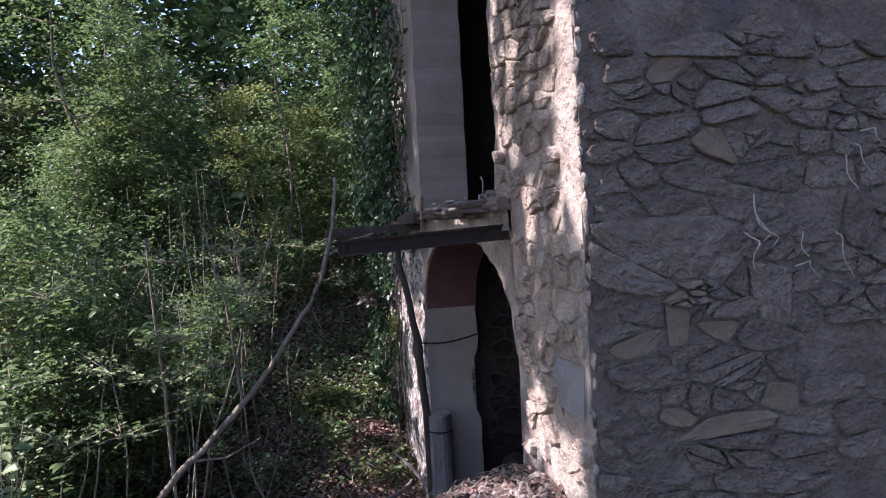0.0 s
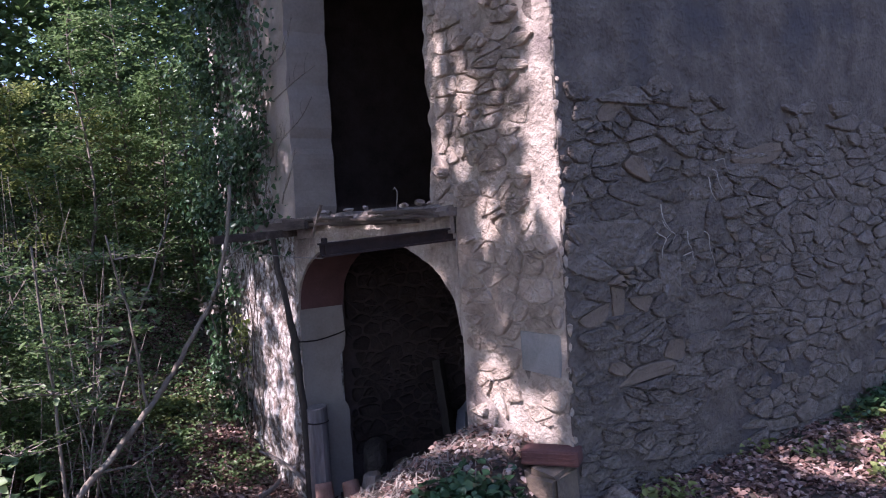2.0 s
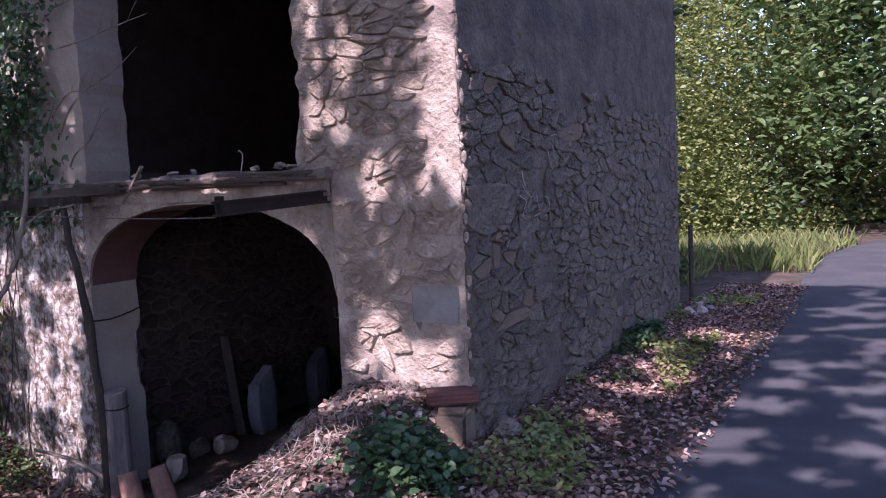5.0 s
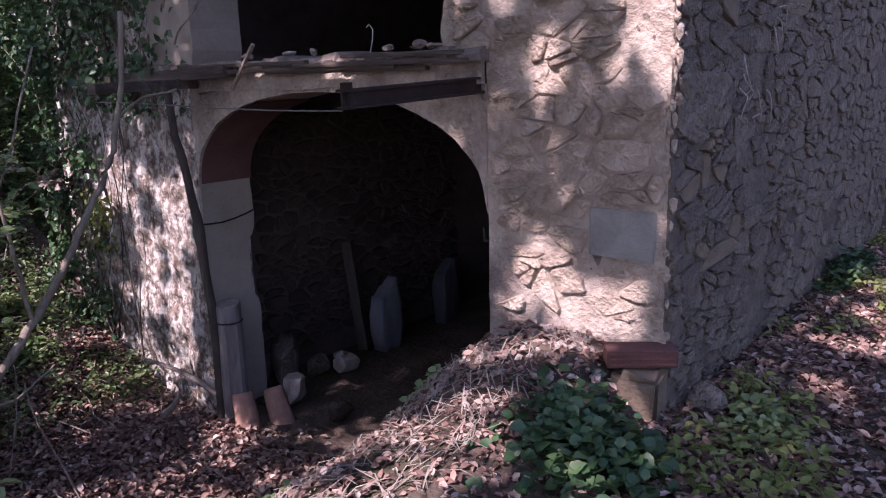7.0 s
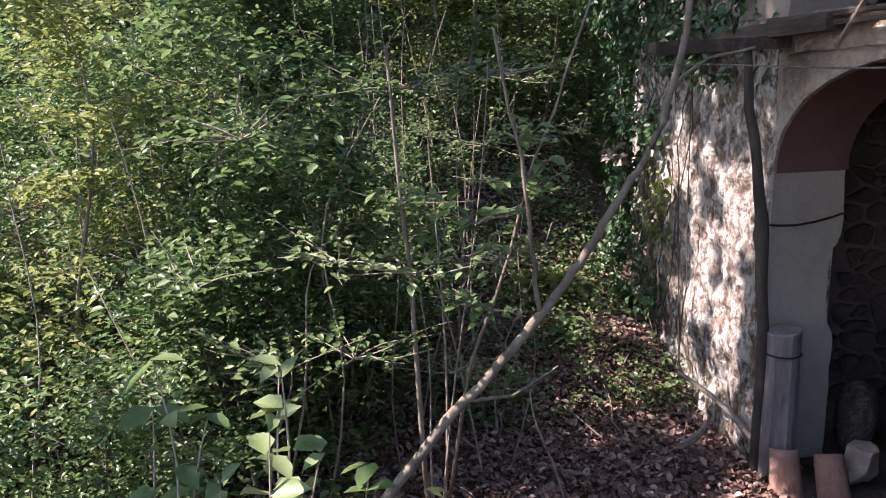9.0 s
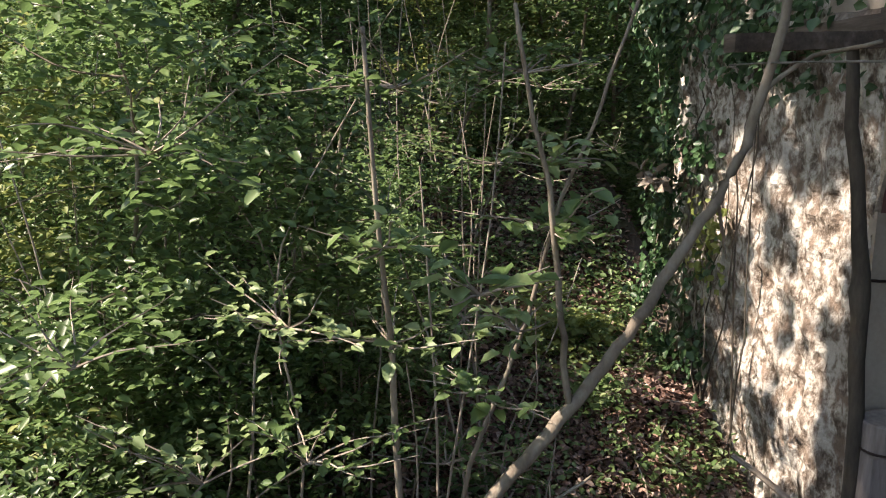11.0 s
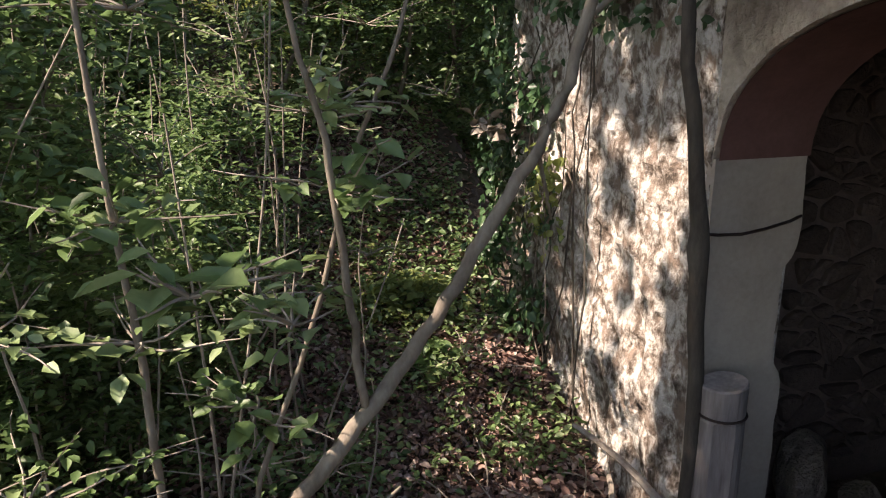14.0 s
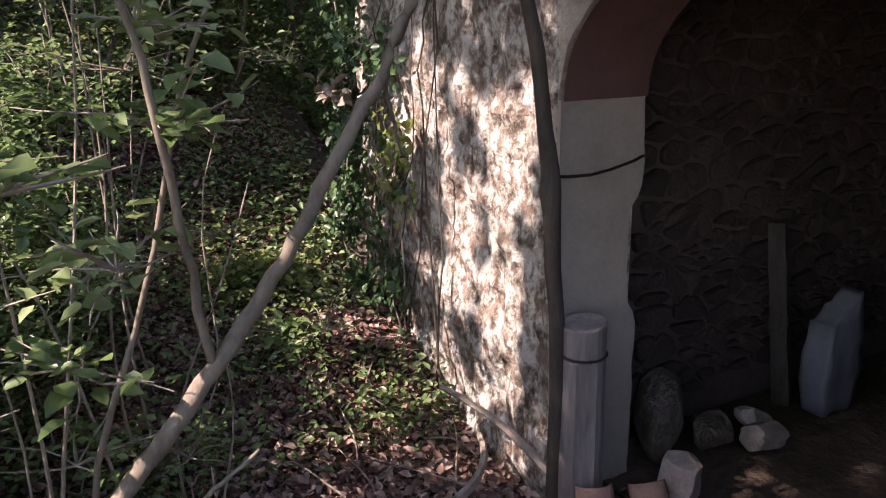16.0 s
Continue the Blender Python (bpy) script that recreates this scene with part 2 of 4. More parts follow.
def leaves(pos, size, rng, tilt=0.5, aspect=0.5, fold=0.15, nrm=None, cut=False):
    """Many small folded leaf blades as arrays: verts and faces. pos: n x 3. tilt: how far off level."""
    n = len(pos)
    pos = np.asarray(pos, float)
    size = np.broadcast_to(np.asarray(size, float), (n,)) * rng.uniform(0.6, 1.25, n)
    th = rng.uniform(0, 2 * np.pi, n)
    if nrm is None:
        up = np.stack([rng.normal(0, tilt, n), rng.normal(0, tilt, n), np.ones(n)], 1)
    else:
        up = np.asarray(nrm, float) * np.ones((n, 3)) + rng.normal(0, tilt, (n, 3))
    up /= np.linalg.norm(up, axis=1)[:, None]
    d = np.stack([np.cos(th), np.sin(th), rng.normal(-0.15, 0.25, n)], 1)
    if nrm is not None:
        d = rng.normal(0, 1, (n, 3)) + np.array([0, 0, -0.6])
    d -= (d * up).sum(1)[:, None] * up
    d /= np.linalg.norm(d, axis=1)[:, None] + 1e-9
    s = np.cross(up, d)
    L, W = size[:, None], (size * aspect)[:, None]
    base, tip = pos, pos + d * L - up * L * 0.12
    mid1, mid2 = pos + d * L * 0.35, pos + d * L * 0.7 - up * L * 0.03
    lift = up * L * fold
    vs = np.stack([base, mid1 + s * W * 0.5 + lift, mid2 + s * W * 0.36 + lift, tip, mid2 - s * W * 0.36 + lift, mid1 - s * W * 0.5 + lift], 1).reshape(-1, 3)
    i0 = np.arange(n)[:, None] * 6
    fs = np.concatenate([i0 + np.array([[0, 1, 2, 3]]), i0 + np.array([[0, 3, 4, 5]])])
    return vs, fs


def leaf_ob(name, vs, fs, mat, parent=None, label=""):
    me = bpy.data.meshes.new(name)
    me.vertices.add(len(vs))
    me.vertices.foreach_set("co", np.asarray(vs, np.float32).ravel())
    me.loops.add(len(fs) * 4)
    me.loops.foreach_set("vertex_index", np.asarray(fs, np.int32).ravel())
    me.polygons.add(len(fs))
    me.polygons.foreach_set("loop_start", np.arange(len(fs), dtype=np.int32) * 4)
    me.update(calc_edges=True)
    me.materials.append(mat)
    ob = new(name, me)
    if parent:
        ob.parent = parent
    if label:
        ob["label"] = label
    return ob


def facet(bm, seed, cuts=12, lo=0.22, hi=0.37):
    """Turn a ball into an angular broken stone by cutting flats."""
    rng = np.random.default_rng(seed)
    for _ in range(cuts):
        n = Vector(rng.normal(0, 1, 3)).normalized()
        d = rng.uniform(lo, hi)
        for v in bm.verts:
            k = v.co.dot(n) - d
            if k > 0:
                v.co -= n * k
    for v in bm.verts:
        v.co *= 1 + 0.06 * noise.noise(v.co * 7 + Vector((seed, 0, 0)))


def fbm(x, y, z, s=1.0, octv=3):
    v, a = 0.0, 1.0
    p = Vector((x, y, z)) * s
    for _ in range(octv):
        v += a * noise.noise(p)
        p *= 2.1
        a *= 0.5
    return v


def sm(a, b, x):
    t = min(1.0, max(0.0, (x - a) / (b - a)))
    return t * t * (3 - 2 * t)


# ---- ground ----
def edge_y(x):
    return 0.82 + 0.3 * sm(-1.5, -2.3, x) - 0.2 * sm(-3.2, -4.5, x)


def ground_z(x, y):
    flat = 0.05 * sm(-1.05, -0.3, y) + 0.04 * fbm(x, y, 3, 0.9) * sm(-1.0, -0.6, y)
    heap = 0.31 * math.exp(-((x + 0.05) / 0.75) ** 2) * sm(-0.1, 0.35, y) * (1 if x < 0.05 else 0)
    heap += 0.1 * math.exp(-((x + 1.0) / 0.8) ** 2 - ((y - 0.35) / 0.5) ** 2)
    floor = -0.88 + 0.5 * sm(4.1, 5.6, y) + 1.15 * sm(5.3, 8.0, y) + 0.22 * max(0, y - 9)
    floor += 0.05 * fbm(x, y, 7, 0.8)
    ye = edge_y(x)
    k = sm(ye - 0.1, ye + 1.25, y) if x < 5.6 else 0.0
    z = (flat + heap) * (1 - k) + floor * k
    if 0.02 < x < 5.4 and y > 0.05:
        z = min(z, -0.92) if x > 0.9 else z * (1 - sm(0.05, 0.9, x)) - 0.92 * sm(0.05, 0.9, x)
        if y < 0.9 and x > 0.2:
            z = -0.92
    if x > 5.6:
        z = 0.03 * fbm(x, y, 1, 0.5) + 0.12 * max(0, y - 6)
    return z


def axis(a, fine0, fine1, b, step, far):
    lo = [fine0 - (fine0 - a) * (i / far) ** 2.2 for i in range(far, 0, -1)]
    mid = list(np.arange(fine0, fine1, step))
    hi = [fine1 + (b - fine1) * (i / far) ** 2.2 for i in range(0, far + 1)]
    return lo + mid + hi


gx, gy = axis(-220, -5, 6.4, 220, 0.075, 22), axis(-220, -1.6, 7.5, 220, 0.075, 22)
gv = [(x, y, ground_z(x, y) + 0.018 * fbm(x, y, 0, 6, 2) - (0.03 if y < -1.15 else 0)) for x in gx for y in gy]
ny = len(gy)
gf = [(i * ny + j, (i + 1) * ny + j, (i + 1) * ny + j + 1, i * ny + j + 1) for i in range(len(gx) - 1) for j in range(ny - 1)]
ground = tagged(ob_from("ground", gv, gf, M["soil"], smooth=True), "dark woodland soil with leaf mould and rubble", "ground", kind="structure")

# road: a strip that bends away past the clearing
rv, rf = [], []
xs = list(np.arange(-60, 14, 0.5)) + list(np.arange(14, 60, 0.5))
for i, x in enumerate(xs):
    bendy = -0.035 * max(0, x - 11) ** 2
    for j, y in enumerate((-5.2, -4.6, -3.0, -1.5, -1.08)):
        yy = y + bendy + (0.07 * fbm(x, y, 2, 1.3) if j in (0, 4) else 0)
        rv.append((x, yy, 0.012 + 0.03 * (1 - abs(y + 3.1) / 2.1) - (0.025 if j in (0, 4) else 0)))
    if i:
        for j in range(4):
            a = (i - 1) * 5 + j
            rf.append((a, a + 5, a + 6, a + 1))
tagged(ob_from("road", rv, rf, M["asphalt"], smooth=True), "narrow worn asphalt lane dappled with sunlight", "road", kind="structure")


# ---- building ----
def arch(y):
    u = (y - 2.31) / 1.31
    return 0.95 + 0.65 * max(0, 1 - abs(u) ** 2.2) ** (1 / 2.2)


def relief(u, z, s=0):
    return 0.018 * fbm(u, z, s, 2.2, 4) + 0.009 * fbm(u, z, s + 5, 13, 2)


def slab_patch(u0, u1, z0, z1, n, m, place, depth, seed, amp=1.0):
    """A wall piece between edge functions: rough front sheet, plain back, closed all round."""
    vs, fs = [], []
    for j in range(m + 1):
        for i in range(n + 1):
            su, sz = i / n, j / m
            zz0 = z0 + (z1 - z0) * sz if not callable(z0) else None
            ua = u0(zz0) if callable(u0) else u0
            ub = u1(zz0) if callable(u1) else u1
            u = ua + (ub - ua) * su
            za = z0(u) if callable(z0) else z0
            z = za + (z1 - za) * sz
            vs.append(place(u, z, -amp * relief(u, z, seed)))
    o = len(vs)
    for k in range(o):
        j, i = divmod(k, n + 1)
        su, sz = i / n, j / m
        zz0 = z0 + (z1 - z0) * sz if not callable(z0) else None
        ua = u0(zz0) if callable(u0) else u0
        ub = u1(zz0) if callable(u1) else u1
        u = ua + (ub - ua) * su
        za = z0(u) if callable(z0) else z0
        vs.append(place(u, za + (z1 - za) * sz, depth))
    w = n + 1
    for j in range(m):
        for i in range(n):
            a = j * w + i
            fs.append((a, a + 1, a + w + 1, a + w))
            fs.append((o + a, o + a + w, o + a + w + 1, o + a + 1))
    for i in range(n):
        a = i
        fs.append((a, o + a, o + a + 1, a + 1))
        a = m * w + i
        fs.append((a, a + 1, o + a + 1, o + a))
    for j in range(m):
        a = j * w
        fs.append((a, a + w, o + a + w, o + a))
        a = j * w + n
        fs.append((a, o + a, o + a + w, a + w))
    return vs, fs


front = lambda u, z, d: (d, u, z)
side = lambda u, z, d: (u, d, z)
pier_bed = lambda u, z, d: (d + 0.009 if d < 0.2 else d, u, z)
side_bed = lambda u, z, d: (u, d + 0.007 if d < 0.2 else d, z)
jag = lambda z: 1.25 + 0.05 * fbm(0, 9, z, 3.5, 3) + 0.03 * fbm(0, 4, z, 11, 2)
jagl = lambda z: 3.54 + 0.04 * fbm(0, 2, z, 3, 3)
TOP = 6.2
wall_front = tagged(ob_from("wall_front", *join([
    slab_patch(0.02, 1.0, -0.95, 1.76, 26, 66, pier_bed, 0.5, 0, 0.35),
    slab_patch(0.02, jag, 1.76, TOP, 30, 100, pier_bed, 0.5, 0, 0.35),
    slab_patch(1.0, 3.62, arch, 1.76, 90, 10, front, 0.46, 0),
    slab_patch(jag, jagl, 4.7, TOP, 30, 20, front, 0.5, 0),
]), M["plaster"]), "rubble stone pier and arch with flaking lime plaster", "wall", kind="structure")
wall_left = tagged(ob_from("wall_left", *join([
    slab_patch(3.62, 5.7, -1.3, 1.76, 80, 110, front, 0.42, 0, 2.2),
    slab_patch(4.08, 5.7, 1.76, TOP, 40, 90, front, 0.42, 0, 1.5),
]), M["whitewash"]), "worn whitewashed wall stained and overgrown with creeper", "wall", kind="structure")
tagged(ob_from("wall_upper", *slab_patch(jagl, 4.08, 1.76, TOP, 14, 90, front, 0.42, 0, 0.6), M["smooth"]), "smooth grey rendered strip beside the upper opening", "wall", kind="structure")
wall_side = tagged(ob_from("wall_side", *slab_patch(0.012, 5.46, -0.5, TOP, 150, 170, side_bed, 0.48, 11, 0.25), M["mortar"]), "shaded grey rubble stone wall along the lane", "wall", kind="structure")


def plain_box(x0, x1, y0, y1, z0, z1):
    return [(x, y, z) for x in (x0, x1) for y in (y0, y1) for z in (z0, z1)], [(0, 1, 3, 2), (4, 6, 7, 5), (0, 4, 5, 1), (2, 3, 7, 6), (0, 2, 6, 4), (1, 5, 7, 3)]


def bevel_box(dx, dy, dz, r=0.01, seg=1, rough=0.0, seed=0):
    bm = bmesh.new()
    bmesh.ops.create_cube(bm, size=1)
    bmesh.ops.scale(bm, vec=(dx, dy, dz), verts=bm.verts)
    bmesh.ops.bevel(bm, geom=list(bm.edges), offset=r, segments=seg, affect="EDGES")
    if rough:
        rng = np.random.default_rng(seed)
        for v in bm.verts:
            v.co += Vector(rng.normal(0, rough, 3))
    return bm


# inner walls carry the ruin's shade in their darkened mortar colour
tagged(ob_from("wall_inner", *plain_box(0.45, 5.0, 3.86, 4.2, -1.2, 1.9), M["darkmortar"]), "interior rubble wall coloured dark for the room's shade", "wall", kind="structure")
tagged(ob_from("wall_back", *plain_box(4.98, 5.44, 0.47, 5.7, -1.2, TOP), M["darkmortar"]), "back wall of the ruin coloured dark for the shade inside", "wall", kind="structure")
tagged(ob_from("wall_far", *plain_box(0.44, 5.0, 5.3, 5.7, -1.2, TOP), M["darkmortar"]), "end wall of the ruin coloured dark for the shade inside", "wall", kind="structure")
tagged(ob_from("floor_inner", *plain_box(0.3, 5.0, 0.47, 5.4, -1.3, -0.86), M["soil"]), "earth floor strewn with debris", "floor", kind="structure")
tagged(ob_from("ceiling_lower", *plain_box(0.46, 5.0, 0.46, 5.4, 1.66, 1.78), M["roof"]), "dark boarded floor over the arch room", "ceiling", kind="structure")
tagged(ob_from("roof", *plain_box(-0.1, 5.56, -0.1, 5.8, TOP + 0.003, TOP + 0.12), M["roof"]), "dark roof over the ruin", "roof", kind="structure")

# left jamb: smooth rendered reveal with a red band at the springing
jv, jf = slab_patch(-0.0, 0.45, -1.0, 0.955, 14, 40, lambda u, z, d: (u - (0.06 * sm(0.3, 0.2, abs(z - 0.25)) + 0.012 * fbm(z, 1, 2, 5)) * sm(0.25, 0.46, u), 3.6 + d * 0.3, z), 0.16, 3, 0.5)
tagged(ob_from("jamb", jv, jf, M["smooth"], smooth=False), "smooth pale rendered door jamb with a chipped edge", "jamb", kind="structure")
bandv, bandf = [], []
for k in range(13):
    c, q = math.cos(radians(5.6 * k)) ** 0.909, math.sin(radians(5.6 * k)) ** 0.909
    for x in (0.012, 0.455):
        bandv.append((x, 2.31 + 1.31 * c - 0.024 * c, 0.95 + 0.65 * q - 0.014 * q))
for k in range(12):
    bandf.append((2 * k, 2 * k + 1, 2 * k + 3, 2 * k + 2))
bandv += [(x, y, z + 0.004) for x, y, z in bandv]
bandf += [tuple(26 + i for i in reversed(f)) for f in bandf]
tagged(ob_from("soffit", bandv, bandf, M["redband"], smooth=True), "faded red painted arch soffit", "trim", kind="structure")


# ---- stones of the walls ----
def cells(u0, u1, z0, z1, su, sz, seed):
    """Uneven stone outlines: cells round jittered points, wider than high."""
    rng = np.random.default_rng(seed)
    pts = []
    r = 0
    z = z0
    while z < z1 + sz:
        u = u0 - su * rng.uniform(0, 1)
        while u < u1 + su:
            pts.append((u + rng.uniform(-0.35, 0.35) * su, z + rng.uniform(-0.42, 0.42) * sz))
            u += su * rng.uniform(0.45, 1.75)
        z += sz * rng.uniform(0.8, 1.15)
        r += 1
    for q in list(pts):
        if rng.random() < 0.42:
            pts += [(q[0] + rng.normal(0, 0.3 * su), q[1] + rng.normal(0, 0.3 * sz)) for _ in range(3)]
    P = np.array(pts) / (su, sz)
    out = []
    for i, p in enumerate(P):
        d = np.linalg.norm(P - p, axis=1)
        near = np.argsort(d)[1:15]
        poly = [p + np.array(c) for c in ((-2, -2), (2, -2), (2, 2), (-2, 2))]
        for q in near:
            m, nrm = (p + P[q]) / 2, P[q] - p
            new_poly = []
            for a, b in zip(poly, poly[1:] + poly[:1]):
                da, db = (a - m) @ nrm, (b - m) @ nrm
                if da <= 0:
                    new_poly.append(a)
                if da * db < 0:
                    new_poly.append(a + (b - a) * da / (da - db))
            poly = new_poly
            if len(poly) < 3:
                break
        if len(poly) < 3:
            continue
        poly = np.array(poly) * (su, sz)
        c = poly.mean(0)
        if u0 < c[0] < u1 and z0 < c[1] < z1:
            out.append((c, np.clip(poly, (u0, z0), (u1, z1))))
    return out


def stone_geo(c, poly, rng, proud, gap=0.007):
    """One stone in local coordinates: u across, z up, -w outward; rounded outline with a worn, tilted face."""
    loc = poly - c
    r = np.linalg.norm(loc, axis=1)[:, None]
    loc = loc * np.maximum(0.35, 1 - gap / np.maximum(r, 1e-4))
    n = len(loc)
    ring = []
    for i in range(n):
        a, b = loc[i], loc[(i + 1) % n]
        if np.linalg.norm(a - b) < 0.02:
            ring.append((a + b) / 2)
        else:
            ring += [a * 0.84 + b * 0.16, (a * 0.5 + b * 0.5) * rng.uniform(0.97, 1.05), a * 0.16 + b * 0.84]
    ring = np.array(ring)
    ring = ring * rng.uniform(0.88, 1.07, (len(ring), 1))
    ring = (ring * 5 + np.roll(ring, 1, 0) + np.roll(ring, -1, 0)) / 7
    k = len(ring)
    tu, tz = rng.normal(0, 0.02, 2)
    vs = [(p[0], p[1], 0.03) for p in ring] + [(p[0] * 0.97, p[1] * 0.97, -proud * 0.7 + tu * p[0] + tz * p[1]) for p in ring]
    vs += [(p[0] * 0.86, p[1] * 0.86, -proud + tu * p[0] + tz * p[1] + rng.normal(0, 0.0025)) for p in ring]
    vs.append((rng.normal(0, 0.012), rng.normal(0, 0.01), -proud * 1.1 + rng.normal(0, 0.003)))
    fs = []
    for lev in (0, 1):
        for i in range(k):
            j = (i + 1) % k
            fs.append((lev * k + i, lev * k + j, (lev + 1) * k + j, (lev + 1) * k + i))
    fs += [(2 * k + i, 2 * k + (i + 1) % k, 3 * k) for i in range(k)]
    return vs, fs


def lay_stones(wall, cs, place, chooser, limit, seed, restname, restmat, gap=0.008):
    """The nearest stones as objects of their own under the wall, the others joined."""
    rng = np.random.default_rng(seed)
    rest, count, zero = [], 0, Vector(place(0, 0, 0))
    for c, poly in cs:
        got = chooser(c, rng)
        if got is None:
            continue
        mat, proud = got
        vs, fs = stone_geo(c, poly, rng, proud, gap)
        if count < limit:
            o = new("stone", mesh_from("stone", [Vector(place(u, z, w)) - zero for u, z, w in vs], fs, [mat]))
            o.parent = wall
            o.location = place(c[0], c[1], 0)
            count += 1
        else:
            rest.append(([place(u + c[0], z + c[1], w) for u, z, w in vs], fs))
    if rest:
        o = ob_from(restname, *join(rest), restmat, wall)
        o["kind"] = "stuff"


def side_stone(c, rng):
    x, z = c
    if z > 2.3 + 0.35 * fbm(x, z, 3, 1.0):
        return None
    if fbm(x, z, 8, 1.1) > 0.5 or rng.random() < 0.07:
        return None
    if 0.2 < x < 0.52 and 1.28 < z < 1.48:
        return M["orange"], 0.03
    big = 0.004 + 0.02 * rng.random() ** 1.3
    pick = rng.random()
    return (M["orange"] if pick < 0.05 else M["stone"]), big


side_cells = cells(0.02, 5.42, -0.1, 2.9, 0.27, 0.125, 5)
side_cells.sort(key=lambda q: q[0][0])


def pier_stone(c, rng):
    y, z = c
    if y < 0.42 and 0.77 < z < 1.06 or z > 3.6:
        return None
    if y < 0.3 and z > 1.6 or fbm(y, z, 2, 1.4) > 0.42 or (z < 0.85 and rng.random() < 0.45):
        return None
    if z > 1.76 and y > 1.18:
        return None
    return M["warmstone"], 0.004 + 0.024 * rng.random()


pier_cells = cells(0.03, 1.2, 0.25, 4.0, 0.25, 0.13, 9)
pier_cells = [q for q in pier_cells if q[0][1] > 1.8 or q[0][0] < 0.93 and q[1][:, 0].max() < 1.01]


def inner_stone(c, rng):
    return M["darkstone"], 0.02 + 0.02 * rng.random()


inner_cells = cells(0.6, 3.4, -0.7, 1.5, 0.2, 0.13, 21)

# flat cement patch on the pier
part("cement_patch", bevel_box(0.012, 0.33, 0.24, 0.004, 2, 0.004, 3), M["greystone"], wall_front, "flat grey cement patch").location = (0.009, 0.235, 0.92)

# ragged bits of stone and plaster along the corner
rng = np.random.default_rng(33)
for k in range(64):
    bm = bmesh.new()
    bmesh.ops.create_icosphere(bm, subdivisions=1, radius=0.5)
    facet(bm, 400 + k, 7, 0.2, 0.4)
    bmesh.ops.scale(bm, vec=(rng.uniform(0.02, 0.05), rng.uniform(0.02, 0.05), rng.uniform(0.04, 0.13)), verts=bm.verts)
    o = part("corner_stone", bm, M["warmstone"] if k % 3 else M["plaster"], wall_front)
    o.location = (rng.uniform(0.0, 0.03), rng.uniform(-0.008, 0.03), 0.42 + 0.058 * k + rng.normal(0, 0.02))

# hook in the right jamb
tagged(ob_from("hinge_pin", *tube([(0.02, 1.0, 0.8), (0.02, 1.035, 0.8), (0.02, 1.04, 0.87)], [0.009, 0.009, 0.007], 6), M["steel"]), "rusty hinge pin set in the jamb", "hinge")

# ---- balcony remains over the arch ----
ledge = empty("ledge", (0, 0, 1.76), "crumbling balcony ledge of slab and plaster over the arch", "ledge")
rng = np.random.default_rng(4)
lv, lf = [], []
N = 70
for i in range(N + 1):
    y = 0.98 + (4.3 - 0.98) * i / N
    ff = -0.07 - 0.06 * fbm(y, 0, 1, 6, 3)
    tz = 0.05 + 0.03 * fbm(y, 5, 1, 7, 3)
    bz = -0.02 + 0.012 * fbm(y, 8, 1, 5, 3)
    lv += [(ff, y, bz), (ff - 0.012, y, (bz + tz) / 2), (ff + 0.015, y, tz), (0.2, y, tz + 0.01 * fbm(y, 3, 3, 8)), (0.52, y, tz), (0.52, y, bz)]
for i in range(N):
    for k in range(6):
        a, b = i * 6 + k, i * 6 + (k + 1) % 6
        lf.append((a, a + 6, b + 6, b))
lf += [(5, 4, 3, 2, 1, 0), tuple(N * 6 + k for k in range(6))]
ob_from("top_slab", lv, lf, M["slab"], ledge)
lv, lf = [], []
for i in range(N + 1):
    y = 1.0 + (3.5 - 1.0) * i / N
    ff = -0.035 - 0.015 * fbm(y, 0, 7, 5, 3)
    bz = -0.14 + 0.03 * fbm(y, 2, 7, 3, 3)
    bz = max(bz, arch(min(max(y, 1.0), 3.62)) + 0.012 - 1.76)
    lv += [(ff, y, -0.022), (ff, y, bz), (0.01, y, bz - 0.003), (0.01, y, -0.022)]
for i in range(N):
    for k in range(4):
        a, b = i * 4 + k, i * 4 + (k + 1) % 4
        lf.append((a, a + 4, b + 4, b))
lf += [(3, 2, 1, 0), tuple(N * 4 + k for k in range(4))]
ob_from("fascia", lv, lf, M["plaster"], ledge, "pale plaster band streaked with damp")
for k in range(16):
    bm = bmesh.new()
    bmesh.ops.create_icosphere(bm, subdivisions=2, radius=0.5)
    facet(bm, 90 + k)
    bmesh.ops.scale(bm, vec=(rng.uniform(0.04, 0.11), rng.uniform(0.05, 0.15), rng.uniform(0.025, 0.06)), verts=bm.verts)
    o = part("loose_stone", bm, M["chip"], ledge)
    yy = 1.3 + 0.16 * rng.random() if k < 5 else rng.uniform(1.2, 4.0)
    o.matrix_basis = pose(rng.uniform(-0.03, 0.25), yy, 0.075 + 0.01 * rng.random(), 0, 0, rng.uniform(0, 180))


def i_beam(length, h, w, t, mat, name, label, m):
    prof = [(-w / 2, -h / 2), (w / 2, -h / 2), (w / 2, -h / 2 + t), (t / 2, -h / 2 + t), (t / 2, h / 2 - t), (w / 2, h / 2 - t), (w / 2, h / 2), (-w / 2, h / 2), (-w / 2, h / 2 - t), (-t / 2, h / 2 - t), (-t / 2, -h / 2 + t), (-w / 2, -h / 2 + t)]
    vs = [(x, a, b) for x in (0, length) for a, b in prof]
    k = len(prof)
    fs = [(i, (i + 1) % k, k + (i + 1) % k, k + i) for i in range(k)]
    fs += [tuple(range(k - 1, -1, -1)), tuple(range(k, 2 * k))]
    e = empty(name, (0, 0, 0), label, "beam")
    e.matrix_basis = m
    ob_from("beam_web", vs, fs, mat, e)
    return e


